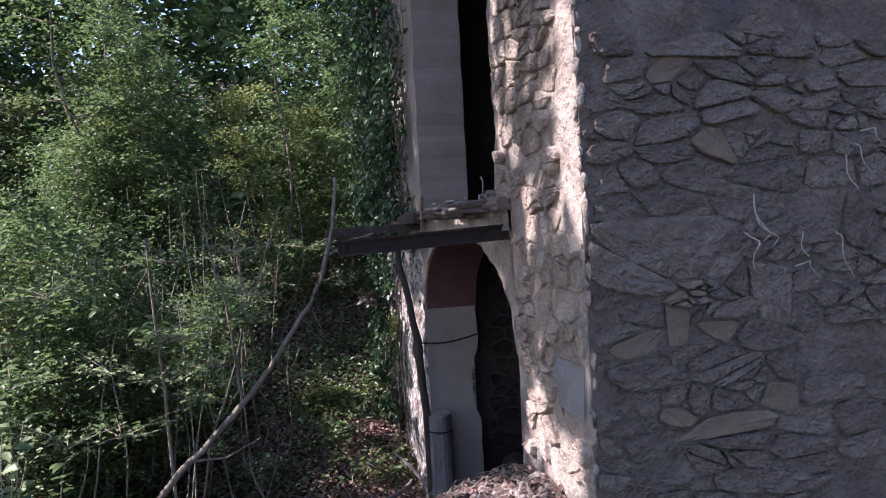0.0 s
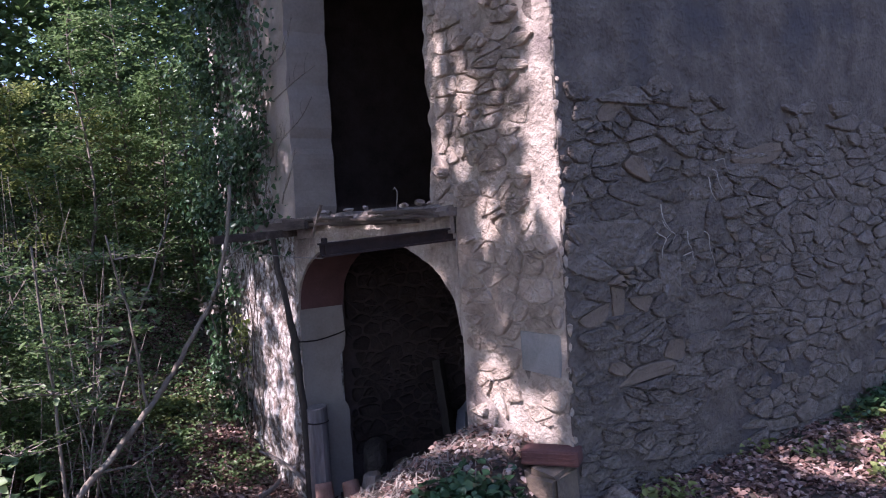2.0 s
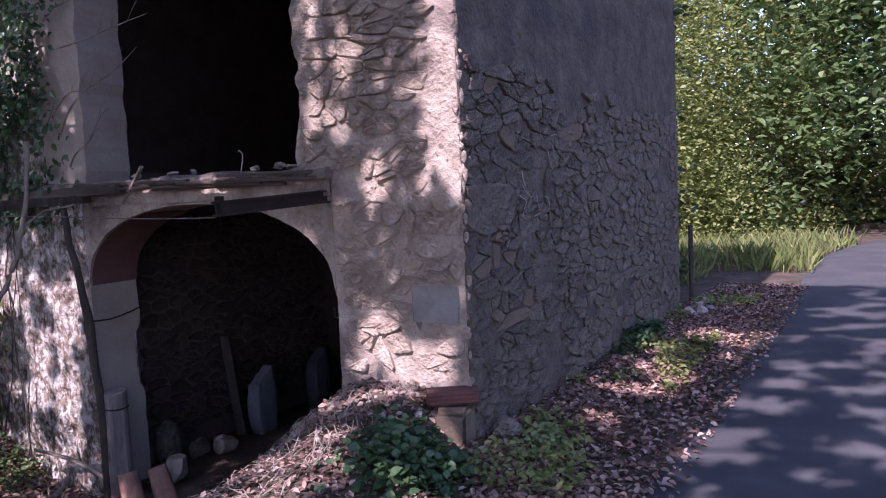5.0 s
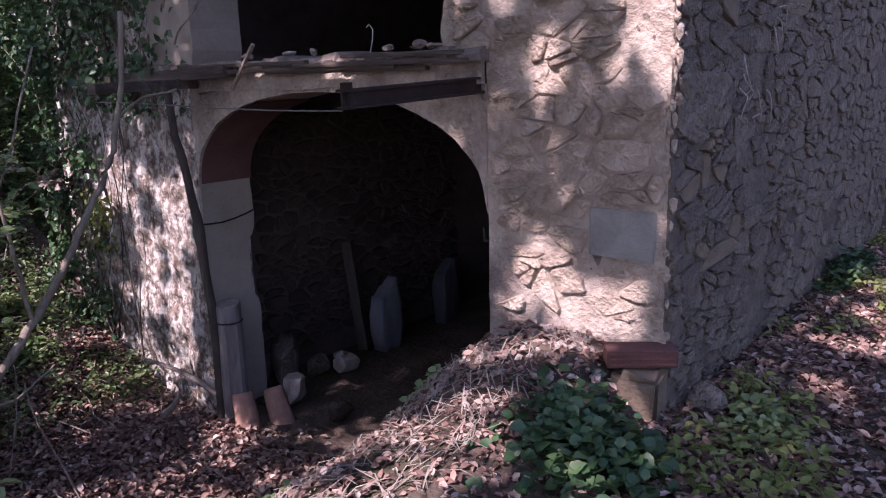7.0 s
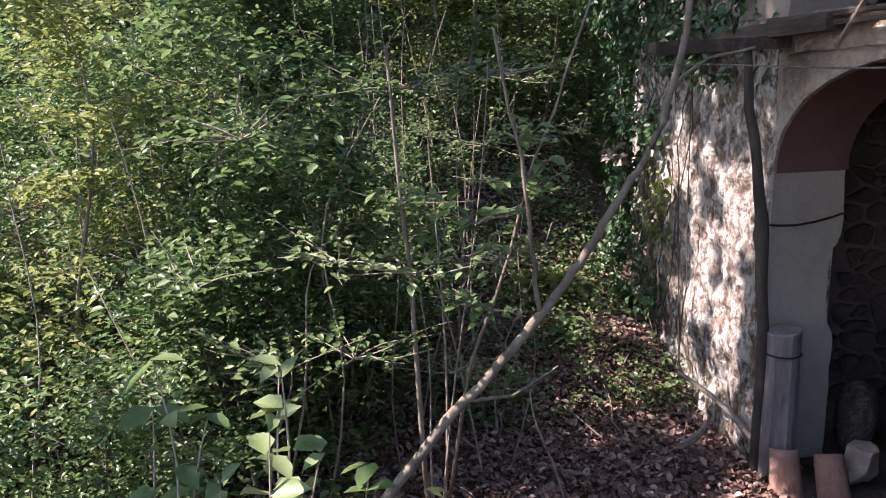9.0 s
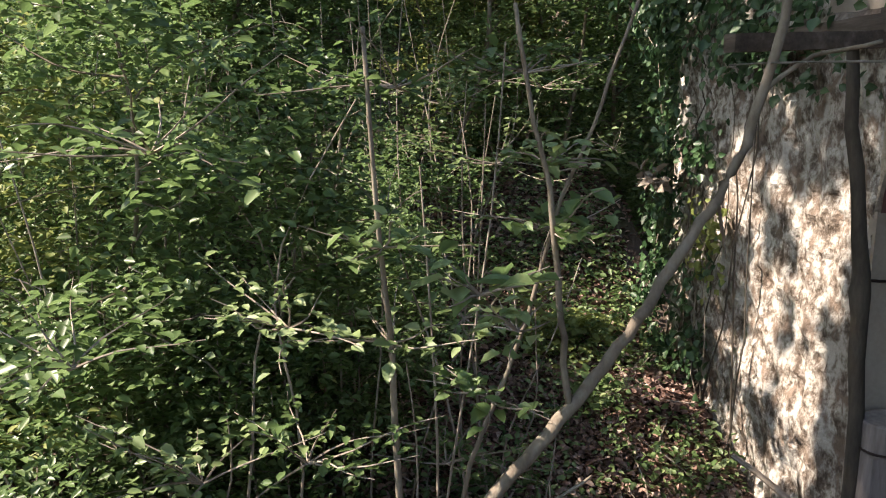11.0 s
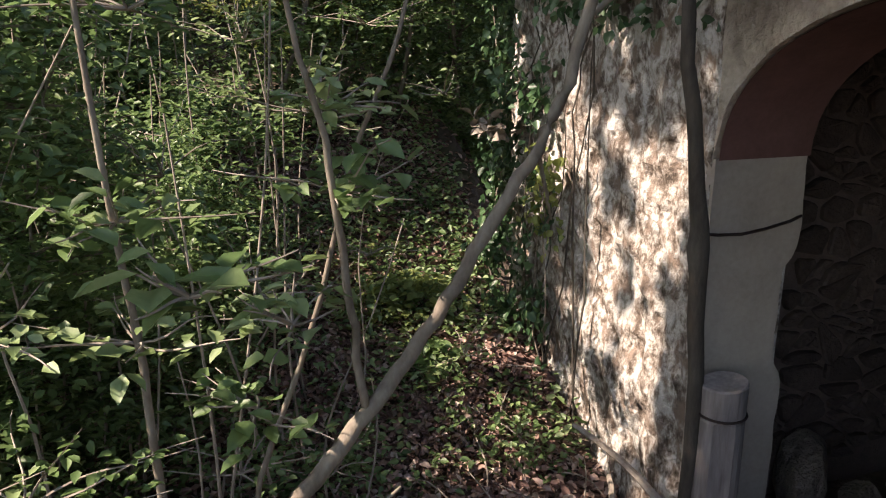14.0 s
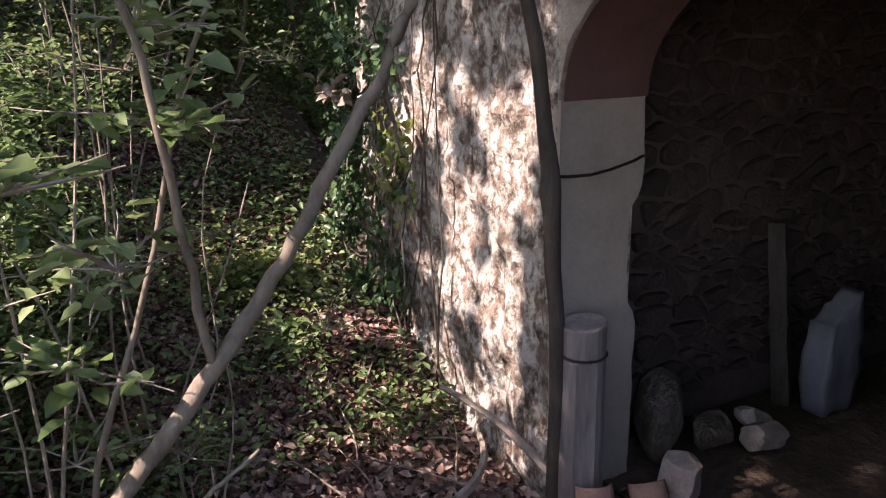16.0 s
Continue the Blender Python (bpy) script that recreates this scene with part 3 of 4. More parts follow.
ib = i_beam(1.03, 0.085, 0.07, 0.012, M["steel"], "steel_beam", "rusty steel beam end jutting from the pier", look((0.1, 1.03, 1.625), (-0.9, 1.09, 1.58)) @ pose(0, 0, 0, 0, 90, 0) @ pose(0, 0, 0, 90, 0, 0))
ob_from("end_plate", *plain_box(0.99, 1.005, -0.032, 0.032, -0.07, 0.044), M["steel"], ib)


def rough_timber(a, b, w, h, seed, name, label, mat, cat="beam"):
    e = empty(name, a, label, cat)
    rng = np.random.default_rng(seed)
    a, b = Vector(a), Vector(b)
    d = (b - a).normalized()
    s = d.cross(Vector((0, 0, 1))).normalized()
    u = s.cross(d)
    vs, fs = [], []
    n = 24
    for i in range(n + 1):
        p = (b - a) * i / n
        for q, (cs, cu) in enumerate(((-1, -1), (0, -1.08), (1, -1), (1.06, 0), (1, 1), (0, 1.05), (-1, 1), (-1.05, 0))):
            vs.append(p + s * w / 2 * cs * (1 + 0.12 * fbm(i * 0.3, q, seed, 1)) + u * h / 2 * cu * (1 + 0.14 * fbm(i * 0.3, q + 9, seed, 1)))
    for i in range(n):
        for k in range(8):
            fs.append((i * 8 + k, i * 8 + (k + 1) % 8, (i + 1) * 8 + (k + 1) % 8, (i + 1) * 8 + k))
    fs += [tuple(range(7, -1, -1)), tuple(n * 8 + k for k in range(8))]
    ob_from("timber", vs, fs, mat, e)
    return e


rough_timber((0.2, 3.52, 1.685), (-0.84, 3.39, 1.655), 0.07, 0.065, 2, "timber_beam", "dark rotten timber beam jutting from the wall", M["timber"])
rough_timber((-0.14, 4.45, 1.72), (-0.13, 2.95, 1.745), 0.1, 0.075, 3, "timber_plate", "dark weathered timber lying along the ledge", M["timber"])
rough_timber((-0.12, 2.95, 1.63), (-0.16, 2.65, 1.9), 0.022, 0.018, 5, "broken_stick", "grey broken stick leaning on the ledge", M["twig"], "stick")


for k, (y0, y1, z, x) in enumerate(((1.02, 2.3, 1.745, -0.13), (1.5, 3.0, 1.73, -0.12), (1.05, 1.9, 1.785, -0.12), (2.2, 3.5, 1.775, -0.13), (1.3, 2.6, 1.715, -0.1))):
    rough_timber((x, y0, z), (x - 0.01, y1, z + 0.012), 0.035, 0.022, 20 + k, "splintered_lath", "dark splintered lath along the ledge front", M["timber"], "lath")


def wire_run(name, pts, r, label, mat=None):
    return tagged(ob_from(name, *tube(pts, [r] * len(pts), 5), mat or M["wire"]), label, "wire")


wire_run("wire", bend((-0.83, 3.4, 1.575), (-0.9, 1.12, 1.53), 12, 0.012, 2), 0.0035, "thin slack wire strung between the beam ends")
wire_run("tie_wire", [(-0.05, 3.6, 0.655), (0.03, 3.582, 0.648), (0.14, 3.575, 0.645), (0.25, 3.575, 0.658), (0.38, 3.58, 0.682), (0.45, 3.6, 0.695)], 0.007, "dark wire tied round the jamb", M["steel"])

# ---- pole and post at the left jamb ----
tagged(ob_from("pole", *tube([(-0.05, 3.52, -1.0), (-0.045, 3.53, -0.6), (-0.052, 3.51, -0.28), (-0.06, 3.52, 0.07), (-0.08, 3.525, 0.3), (-0.096, 3.52, 0.5), (-0.105, 3.515, 0.62), (-0.104, 3.52, 0.7), (-0.13, 3.525, 0.85), (-0.155, 3.52, 1.03), (-0.18, 3.515, 1.16), (-0.22, 3.52, 1.33), (-0.235, 3.52, 1.5), (-0.25, 3.52, 1.65)], [0.038, 0.037, 0.036, 0.034, 0.034, 0.036, 0.046, 0.036, 0.032, 0.03, 0.033, 0.028, 0.026, 0.024], 9, 0.12, 2), M["darkbark"], smooth=True), "dark crooked wooden pole leaning beside the jamb", "pole")
post = empty("gate_post", (0.048, 3.47, -0.96), "weathered grey wooden post with a chamfered top", "post")
pv, pf = [], []
for i, (z, r) in enumerate(((0, 0.103), (0.35, 0.1), (0.7, 0.098), (0.845, 0.097), (0.86, 0.091), (0.875, 0.097), (1.0, 0.097), (1.008, 0.091))):
    for k in range(20):
        th = 2 * math.pi * k / 20
        groove = 0.86 if k in (13, 14) and i < 4 else 1
        pv.append((r * groove * math.cos(th) * (1 + 0.03 * fbm(k, z * 3, 1, 1)), r * groove * math.sin(th), z + 0.012 * math.cos(th) * (i > 5)))
for i in range(7):
    for k in range(20):
        pf.append((i * 20 + k, i * 20 + (k + 1) % 20, (i + 1) * 20 + (k + 1) % 20, (i + 1) * 20 + k))
pf.append(tuple(140 + k for k in range(20)))
shaft = ob_from("shaft", pv, pf, M["post"], post, smooth=False)
ob_from("band", *tube([(0.1 * math.cos(a), 0.1 * math.sin(a), 0.868) for a in np.linspace(0, 6.2, 20)], [0.006] * 20, 5), M["steel"], shaft, "thin dark wire band")


def roof_tile(m, name="roof_tile"):
    vs, fs = [], []
    for i in range(9):
        z = 0.4 * i / 8
        for k in range(9):
            th = math.pi * k / 8
            r = 0.1 - 0.02 * i / 8
            for rr in (r, r - 0.014):
                vs.append((rr * math.cos(th), rr * math.sin(th) * 0.75, z))
    for i in range(8):
        for k in range(8):
            a = i * 18 + 2 * k
            fs.append((a, a + 2, a + 20, a + 18))
            fs.append((a + 1, a + 19, a + 21, a + 3))
        fs.append((i * 18, i * 18 + 18, i * 18 + 19, i * 18 + 1))
        fs.append((i * 18 + 16, i * 18 + 17, i * 18 + 35, i * 18 + 34))
    for k in range(8):
        fs.append((2 * k, 2 * k + 1, 2 * k + 3, 2 * k + 2))
        a = 8 * 18 + 2 * k
        fs.append((a, a + 2, a + 3, a + 1))
    o = ob_from(name, vs, fs, M["terracotta"], smooth=True)
    o.matrix_basis = m
    return tagged(o, "pale terracotta roof tile leaning by the jamb", "roof tile", "roof tiles by the jamb")


roof_tile(pose(-0.03, 3.2, -1.0, 14, 6, 146))
roof_tile(pose(0.2, 3.06, -1.0, 24, 16, 138))


def rock(name, loc, size, seed, mat, label, cat="stone", group="", parent=None):
    bm = bmesh.new()
    bmesh.ops.create_icosphere(bm, subdivisions=3, radius=0.5)
    facet(bm, seed)
    for v in bm.verts:
        v.co = Vector((v.co.x * size[0], v.co.y * size[1], v.co.z * size[2])) * 1.35
    o = part(name, bm, mat, parent)
    o.location = loc
    o.rotation_euler = (0, 0, seed * 1.3)
    if label:
        tagged(o, label, cat, group)
    return o


rock("rubble_block", (0.47, 3.28, -0.75), (0.25, 0.22, 0.24), 1, M["chip"], "pale broken block on the ruin floor", group="blocks on the ruin floor")
rock("rubble_block", (1.14, 3.4, -0.76), (0.22, 0.2, 0.18), 2, M["chip"], "pale broken block on the ruin floor", group="blocks on the ruin floor")
rock("rubble_block", (0.74, 3.66, -0.66), (0.36, 0.24, 0.42), 3, M["stone"], "brown boulder against the inner wall", group="blocks on the ruin floor")
rock("rubble_block", (0.95, 3.56, -0.76), (0.2, 0.18, 0.2), 4, M["stone"], "brown broken block on the ruin floor", group="blocks on the ruin floor")
rock("rubble_block", (0.42, 2.72, -0.8), (0.22, 0.18, 0.14), 5, M["darkstone"], "broken block on the ruin floor coloured dark for shade", group="blocks on the ruin floor")
rock("rubble_block", (1.3, 3.58, -0.79), (0.16, 0.16, 0.14), 6, M["chip"], "pale broken block on the ruin floor", group="blocks on the ruin floor")


def sack(name, loc, w, h, seed, label, mat):
    bm = bmesh.new()
    bmesh.ops.create_cube(bm, size=1)
    bmesh.ops.subdivide_edges(bm, edges=list(bm.edges), cuts=6, use_grid_fill=True)
    for v in bm.verts:
        x, y, z = v.co
        pinch = 1 - 0.12 * sm(0.2, 0.5, z)
        v.co = Vector((y * w * pinch * (1 + 0.12 * math.cos(z * 5)), x * 0.16 * (1.1 - 0.6 * abs(z)), (z + 0.5) * h + (0.25 * y * w / 0.4 if z > 0.4 else 0)))
        v.co += Vector((0.5, 1, 0.3)) * 0.035 * fbm(y * 2, z * 3, seed, 2, 3)
    o = part(name, bm, mat, None, "", True)
    o.location = loc
    return tagged(o, label, "sack", "sacks in the ruin")


sack("sack", (1.86, 3.54, -0.865), 0.27, 0.62, 1, "pale plastic sack standing in the dark ruin", M["sack"])
sack("sack", (2.85, 3.6, -0.865), 0.24, 0.62, 2, "grey sack coloured dim for the shade deep in the ruin", M["dimsack"])
rough_timber((1.72, 3.72, -0.87), (1.66, 3.82, 0.2), 0.12, 0.09, 8, "plank", "dark plank standing against the inner wall", M["darkbark"], "plank")

# ---- brick and quoin at the corner ----
brick = empty("hollow_brick", (-0.09, 0.1, 0.385), "dark red hollow brick lying at the foot of the corner", "brick")
brick.rotation_euler = (0, 0, math.atan2(-0.262, 0.186))
brick.location = (-0.085, 0.085, 0.385)
part("brick_body", bevel_box(0.32, 0.13, 0.085, 0.006, 1, 0.001, 1), M["brick"], brick)
for k in range(3):
    part("brick_rib", bevel_box(0.3, 0.008, 0.01, 0.002), M["brick"], brick).location = (0, -0.068, -0.025 + 0.025 * k)
quoin = part("quoin_stone", bevel_box(0.24, 0.22, 0.34, 0.03, 2, 0.008, 5), M["orange"])
quoin.matrix_basis = pose(-0.09, 0.08, 0.17, 4, -5, 12)
tagged(quoin, "rough ochre quoin stone under the brick", "stone")
rock("kerb_stone", (0.26, -0.13, 0.06), (0.2, 0.17, 0.22), 7, M["stone"], "bluish grey stone at the wall foot")

for k in range(7):
    rock("verge_stone", (5.1 + 0.13 * k + 0.05 * math.sin(5 * k), -0.2 - 0.09 * (k % 3), 0.05), (0.14 + 0.03 * (k % 2), 0.13, 0.12), 60 + k, M["chip"], "pale rubble stone at the far wall foot", group="stones at the far wall foot")

# ---- rubble chips on the heap ----
heap = empty("rubble_heap", (-0.4, 0.5, 0.2), "heap of pale stone and plaster chips at the pier foot", "rubble")
chips = []
for k in range(10):
    bm = bmesh.new()
    bmesh.ops.create_icosphere(bm, subdivisions=1, radius=0.5)
    facet(bm, 50 + k, 5, 0.22, 0.42)
    for v in bm.verts:
        v.co.z *= 0.6
    me = bpy.data.meshes.new("chip")
    bm.to_mesh(me)
    bm.free()
    me.materials.append(M["chip"])
    chips.append(me)
rng = np.random.default_rng(12)
for k in range(290):
    x, y = -abs(rng.normal(0, 0.5)) - 0.02, rng.uniform(0.0, 1.5)
    if y < 0.3 and x > -0.3:
        y += 0.4
    o = new("chip", chips[k % 10])
    o.parent = heap
    s = rng.uniform(0.022, 0.058) * (1.6 if rng.random() < 0.1 else 1)
    o.matrix_basis = Matrix.Translation((x + 0.4, y - 0.5, ground_z(x, y) - 0.2 + s * 0.15)) @ pose(0, 0, 0, rng.uniform(-25, 25), rng.uniform(-25, 25), rng.uniform(0, 360)) @ Matrix.Diagonal((s, s * rng.uniform(0.6, 1), s, 1))


# ---- leaf litter ----
def scatter(n, x0, x1, y0, y1, size, seed, keep=None, lift=0.012):
    rng = np.random.default_rng(seed)
    out = []
    while len(out) < n:
        x, y = rng.uniform(x0, x1), rng.uniform(y0, y1)
        if keep and not keep(x, y, rng):
            continue
        out.append((x, y, ground_z(x, y) + lift * rng.random() * 2 + 0.004))
    return np.array(out), rng


def litter(name, n, x0, x1, y0, y1, size, seed, mat, label, keep=None, tilt=0.45, lift=0.012):
    p, rng = scatter(n, x0, x1, y0, y1, size, seed, keep, lift)
    vs, fs = leaves(p, size, rng, tilt, 0.6, 0.12)
    return tagged(leaf_ob(name, vs, fs, mat), label, "leaves", kind="stuff")


outside = lambda x, y, r: x < 0.0 or y < -0.03
litter("woodland_litter", 26000, -6, 0.4, 1.2, 8.5, 0.062, 1, M["litter"], "brown fallen leaves on the woodland floor", lambda x, y, r: x < 0 or r.random() < 0.2)
litter("clearing_litter", 15000, -2.6, -0.05, 2.0, 5.4, 0.06, 21, M["litter"], "reddish brown fallen leaves below the wall", tilt=0.6, lift=0.03)
litter("heap_litter", 7500, -2.6, -0.02, -0.9, 1.9, 0.045, 2, M["litter"], "dry leaves among the rubble", outside)
litter("verge_litter", 15000, -1.5, 8.0, -1.25, -0.02, 0.052, 3, M["litter"], "pinkish dry leaves along the lane verge", lambda x, y, r: r.random() < 0.25 + 0.75 * sm(-1.25, -0.7, y))


def keep_verge(x, y, r):
    return fbm(x, y, 4, 1.4) > 0.08 and (y < -0.05)


litter("verge_weeds", 2000, -0.6, 6.5, -0.8, -0.02, 0.055, 5, M["yellowleaf"], "yellowish low weeds along the verge", keep_verge, 0.5, 0.05)
litter("woodland_weeds", 5000, -5.5, -0.05, 3.2, 8.0, 0.055, 6, M["leaf"], "low green weeds in the woodland", lambda x, y, r: fbm(x, y, 6, 0.9) > 0.1 and (y > 4.3 or x < -2.4), 0.5, 0.12)

litter("slope_litter", 9000, -2.4, -0.05, 4.6, 7.4, 0.06, 22, M["litter"], "pale brown fallen leaves on the slope", tilt=0.6, lift=0.03)
litter("slope_herbs", 4200, -2.6, -0.08, 4.4, 7.6, 0.05, 7, M["paleleaf"], "low pale green herbs on the sunny slope", lambda x, y, r: fbm(x, y, 9, 1.6) > -0.12, 0.45, 0.09)
litter("slope_ivy", 3000, -2.4, -0.06, 4.3, 6.8, 0.055, 8, M["leaf"], "creeping green leaves among dead leaves on the slope", lambda x, y, r: fbm(x, y, 12, 1.3) > 0.0, 0.5, 0.05)

# twigs on the woodland floor
for k in range(90):
    rng = np.random.default_rng(100 + k)
    x, y = rng.uniform(-3.4, -0.15), rng.uniform(2.3, 5.2)
    a, L = rng.uniform(0, 6.28), rng.uniform(0.3, 0.9)
    x2, y2 = min(x + L * math.cos(a), -0.08), y + L * math.sin(a)
    o = ob_from("twig", *tube(bend((x, y, ground_z(x, y) + 0.015), (x2, y2, ground_z(x2, y2) + rng.uniform(0.02, 0.1)), 6, 0.04, k), np.linspace(0.006, 0.003, 7), 5), M["twig"])
    tagged(o, "thin dry twig on the leaf litter", "twig", "fallen twigs")
for a, b in (((-0.02, 3.55, -0.72), (-0.28, 4.15, -0.45)), ((-0.5, 3.6, -0.7), (-0.15, 4.0, -0.68))):
    tagged(ob_from("stick", *tube(bend(a, b, 6, 0.02, 3), np.linspace(0.025, 0.014, 7), 6), M["twig"]), "short grey stick at the wall foot", "stick")

# ---- leaning branch and stems in the clearing ----
def limb(name, pts, r0, r1, mat, label, parent=None, cat="branch", n=18, seed=1, wob=0.08):
    P = [Vector(p) for p in pts]
    out = []
    rng = np.random.default_rng(seed)
    for i in range(len(P) - 1):
        k = max(2, n // (len(P) - 1))
        for j in range(k):
            out.append(P[i].lerp(P[i + 1], j / k) + Vector(rng.normal(0, r0 * 0.18, 3)))
    out.append(P[-1])
    o = ob_from(name, *tube(out, np.linspace(r0, r1, len(out)), 9, wob, seed), mat, parent, smooth=True)
    if parent is None:
        tagged(o, label, cat)
    return o


branch = empty("leaning_branch", (-2.62, 2.73, -0.76), "long bare pale branch leaning towards the wall", "branch")


def rel(pts, e):
    return [Vector(p) - Vector(e.location) for p in pts]


main_limb = limb("main_limb", rel([(-2.62, 2.73, -0.76), (-2.36, 2.78, -0.39), (-2.08, 2.83, -0.08), (-1.94, 2.86, 0.055), (-1.75, 2.9, 0.23), (-1.64, 2.92, 0.335), (-1.56, 2.94, 0.42), (-1.46, 2.96, 0.525), (-1.38, 2.975, 0.62), (-1.28, 2.995, 0.755), (-1.2, 3.01, 0.875), (-1.11, 3.03, 0.995), (-1.02, 3.05, 1.12), (-0.95, 3.06, 1.25), (-0.88, 3.07, 1.43), (-0.83, 3.08, 1.6), (-0.8, 3.09, 1.78), (-0.76, 3.1, 2.1)], branch), 0.026, 0.016, M["bark"], "", branch, n=52)
limb("upright_limb", rel([(-1.56, 2.94, 0.42), (-1.585, 2.95, 0.67), (-1.605, 2.95, 0.855), (-1.625, 2.95, 1.05), (-1.645, 2.95, 1.235), (-1.695, 2.95, 1.38), (-1.76, 2.95, 1.75)], branch), 0.013, 0.007, M["bark"], "", main_limb, seed=3)
limb("side_twig", rel([(-1.94, 2.86, 0.05), (-1.7, 2.92, 0.03), (-1.45, 3.0, 0.13)], branch), 0.01, 0.005, M["bark"], "", main_limb, seed=4)
limb("thin_limb", rel([(-0.89, 3.07, 1.4), (-0.86, 3.1, 1.47), (-0.78, 3.12, 1.53), (-0.68, 3.1, 1.596), (-0.5, 3.0, 1.64)], branch), 0.011, 0.007, M["bark"], "", main_limb, seed=5)
limb("fork_limb", rel([(-1.02, 3.05, 1.12), (-0.97, 3.1, 1.0), (-0.92, 3.15, 0.88)], branch), 0.008, 0.004, M["bark"], "", main_limb, seed=8)
limb("crossing_stem", [(-1.98, 3.32, -0.75), (-1.845, 3.3, 0.05), (-1.785, 3.3, 0.21), (-1.7, 3.3, 0.42), (-1.615, 3.3, 0.66), (-1.555, 3.3, 0.9), (-1.5, 3.3, 1.1), (-1.385, 3.3, 1.36), (-1.335, 3.3, 1.53), (-1.2, 3.3, 1.9)], 0.011, 0.006, M["bark"], "thin grey crossing stem in the clearing", cat="stem", seed=6)
limb("upright_stem", [(-2.1, 3.25, -0.75), (-2.135, 3.2, 0.12), (-2.145, 3.2, 0.44), (-2.145, 3.2, 0.61), (-2.165, 3.2, 0.78), (-2.175, 3.2, 0.95), (-2.19, 3.2, 1.11), (-2.22, 3.22, 1.7)], 0.015, 0.008, M["bark"], "slender pale upright stem with broad leaves", cat="stem", seed=7)


def spray(anchor, n, spread, size, seed, mat, name, label, tilt=0.35, aspect=0.62, stems=6):
    rng = np.random.default_rng(seed)
    e = empty(name, anchor, label, "shrub", "leafy shoots in the clearing")
    pos, geo = [], []
    for k in range(stems):
        d = Vector((rng.normal(0, 1), rng.normal(0, 1), rng.uniform(-0.1, 0.7))).normalized() * spread * rng.uniform(0.5, 1.1)
        pts = bend((0, 0, 0), d, 6, spread * 0.03, seed + k)
        geo.append(tube(pts, np.linspace(0.0045, 0.0015, 7), 4))
        for j in range(max(2, 2 * n // stems)):
            t = rng.uniform(0.3, 1.0)
            q = pts[min(6, int(t * 6))] + Vector(rng.normal(0, 0.02, 3))
            pos.append(q)
    ob_from("twig_spray", *join(geo), M["twig"], e)["kind"] = "stuff"
    vs, fs = leaves(pos, size, rng, tilt, aspect, 0.1)
    leaf_ob("foliage", vs, fs, mat, e)
    return e


for k, (p, n, sp, sz, mt) in enumerate([
    ((-2.17, 3.2, 0.95), 34, 0.4, 0.085, "leaf"), ((-2.15, 3.2, 0.6), 30, 0.38, 0.08, "paleleaf"), ((-1.6, 3.1, 1.02), 40, 0.4, 0.085, "leaf"), ((-1.63, 3.1, 1.25), 34, 0.4, 0.075, "paleleaf"),
    ((-1.97, 2.35, 1.0), 9, 0.2, 0.12, "leaf"), ((-1.75, 2.9, 0.72), 22, 0.28, 0.09, "paleleaf"), ((-1.85, 2.9, 0.5), 26, 0.3, 0.08, "leaf"), ((-2.5, 3.1, 0.7), 60, 0.5, 0.06, "paleleaf"),
    ((-2.45, 3.0, 0.25), 60, 0.48, 0.06, "leaf"), ((-2.8, 3.0, 0.2), 60, 0.5, 0.06, "paleleaf"), ((-1.9, 3.6, -0.1), 60, 0.42, 0.05, "leaf"), ((-2.1, 3.4, 1.5), 50, 0.5, 0.07, "leaf"), ((-1.6, 3.5, 1.55), 50, 0.45, 0.065, "leaf"),
    ((-3.1, 2.8, 0.7), 60, 0.5, 0.06, "leaf"), ((-2.9, 3.1, 1.3), 60, 0.6, 0.07, "leaf"), ((-1.75, 4.1, 0.4), 70, 0.5, 0.05, "paleleaf"), ((-2.1, 4.2, 0.9), 80, 0.6, 0.055, "leaf"), ((-1.5, 4.6, 1.1), 80, 0.6, 0.055, "paleleaf"),
    ((-0.55, 5.45, 1.1), 26, 0.35, 0.05, "paleleaf"), ((-1.9, 4.8, 0.2), 90, 0.5, 0.05, "leaf"), ((-2.6, 4.0, 1.2), 90, 0.6, 0.055, "paleleaf"), ((-0.9, 6.0, 1.5), 80, 0.6, 0.05, "leaf"), ((-1.5, 4.0, -0.4), 60, 0.35, 0.045, "leaf"),
    ((-1.0, 5.6, 0.1), 90, 0.4, 0.045, "yellowleaf"), ((-0.6, 4.9, -0.35), 60, 0.3, 0.045, "paleleaf"), ((-1.7, 5.2, 1.4), 90, 0.6, 0.055, "paleleaf"), ((-2.3, 4.6, 1.5), 90, 0.6, 0.06, "leaf")]):
    spray(p, n, sp, sz * 0.85, 40 + k, M[mt], "leafy_shoot", "broad-leaved green shoot on a slender stem", stems=9)
spray((-0.24, 5.35, 0.85), 26, 0.3, 0.09, 95, M["twig"], "dead_leaf_spray", "brown withered leaves hanging on a shoot", 0.9)
# thin dry stalks
for k in range(130):
    rng = np.random.default_rng(300 + k)
    x, y = rng.uniform(-4.8, -1.3), rng.uniform(3.0, 6.8)
    z = ground_z(x, y)
    o = ob_from("stalk", *tube(bend((x, y, z), (x + rng.normal(0, 0.12 + 0.3 * (k % 3 == 0)), y + rng.normal(0, 0.12 + 0.2 * (k % 3 == 0)), z + rng.uniform(0.7, 2.6)), 8, 0.05 + 0.08 * (k % 3 == 0), k), np.linspace(0.006 + 0.004 * rng.random(), 0.003, 9), 5), M["twig"])
    tagged(o, "thin pale dry stalk standing in the undergrowth", "stalk", "stalks in the undergrowth")

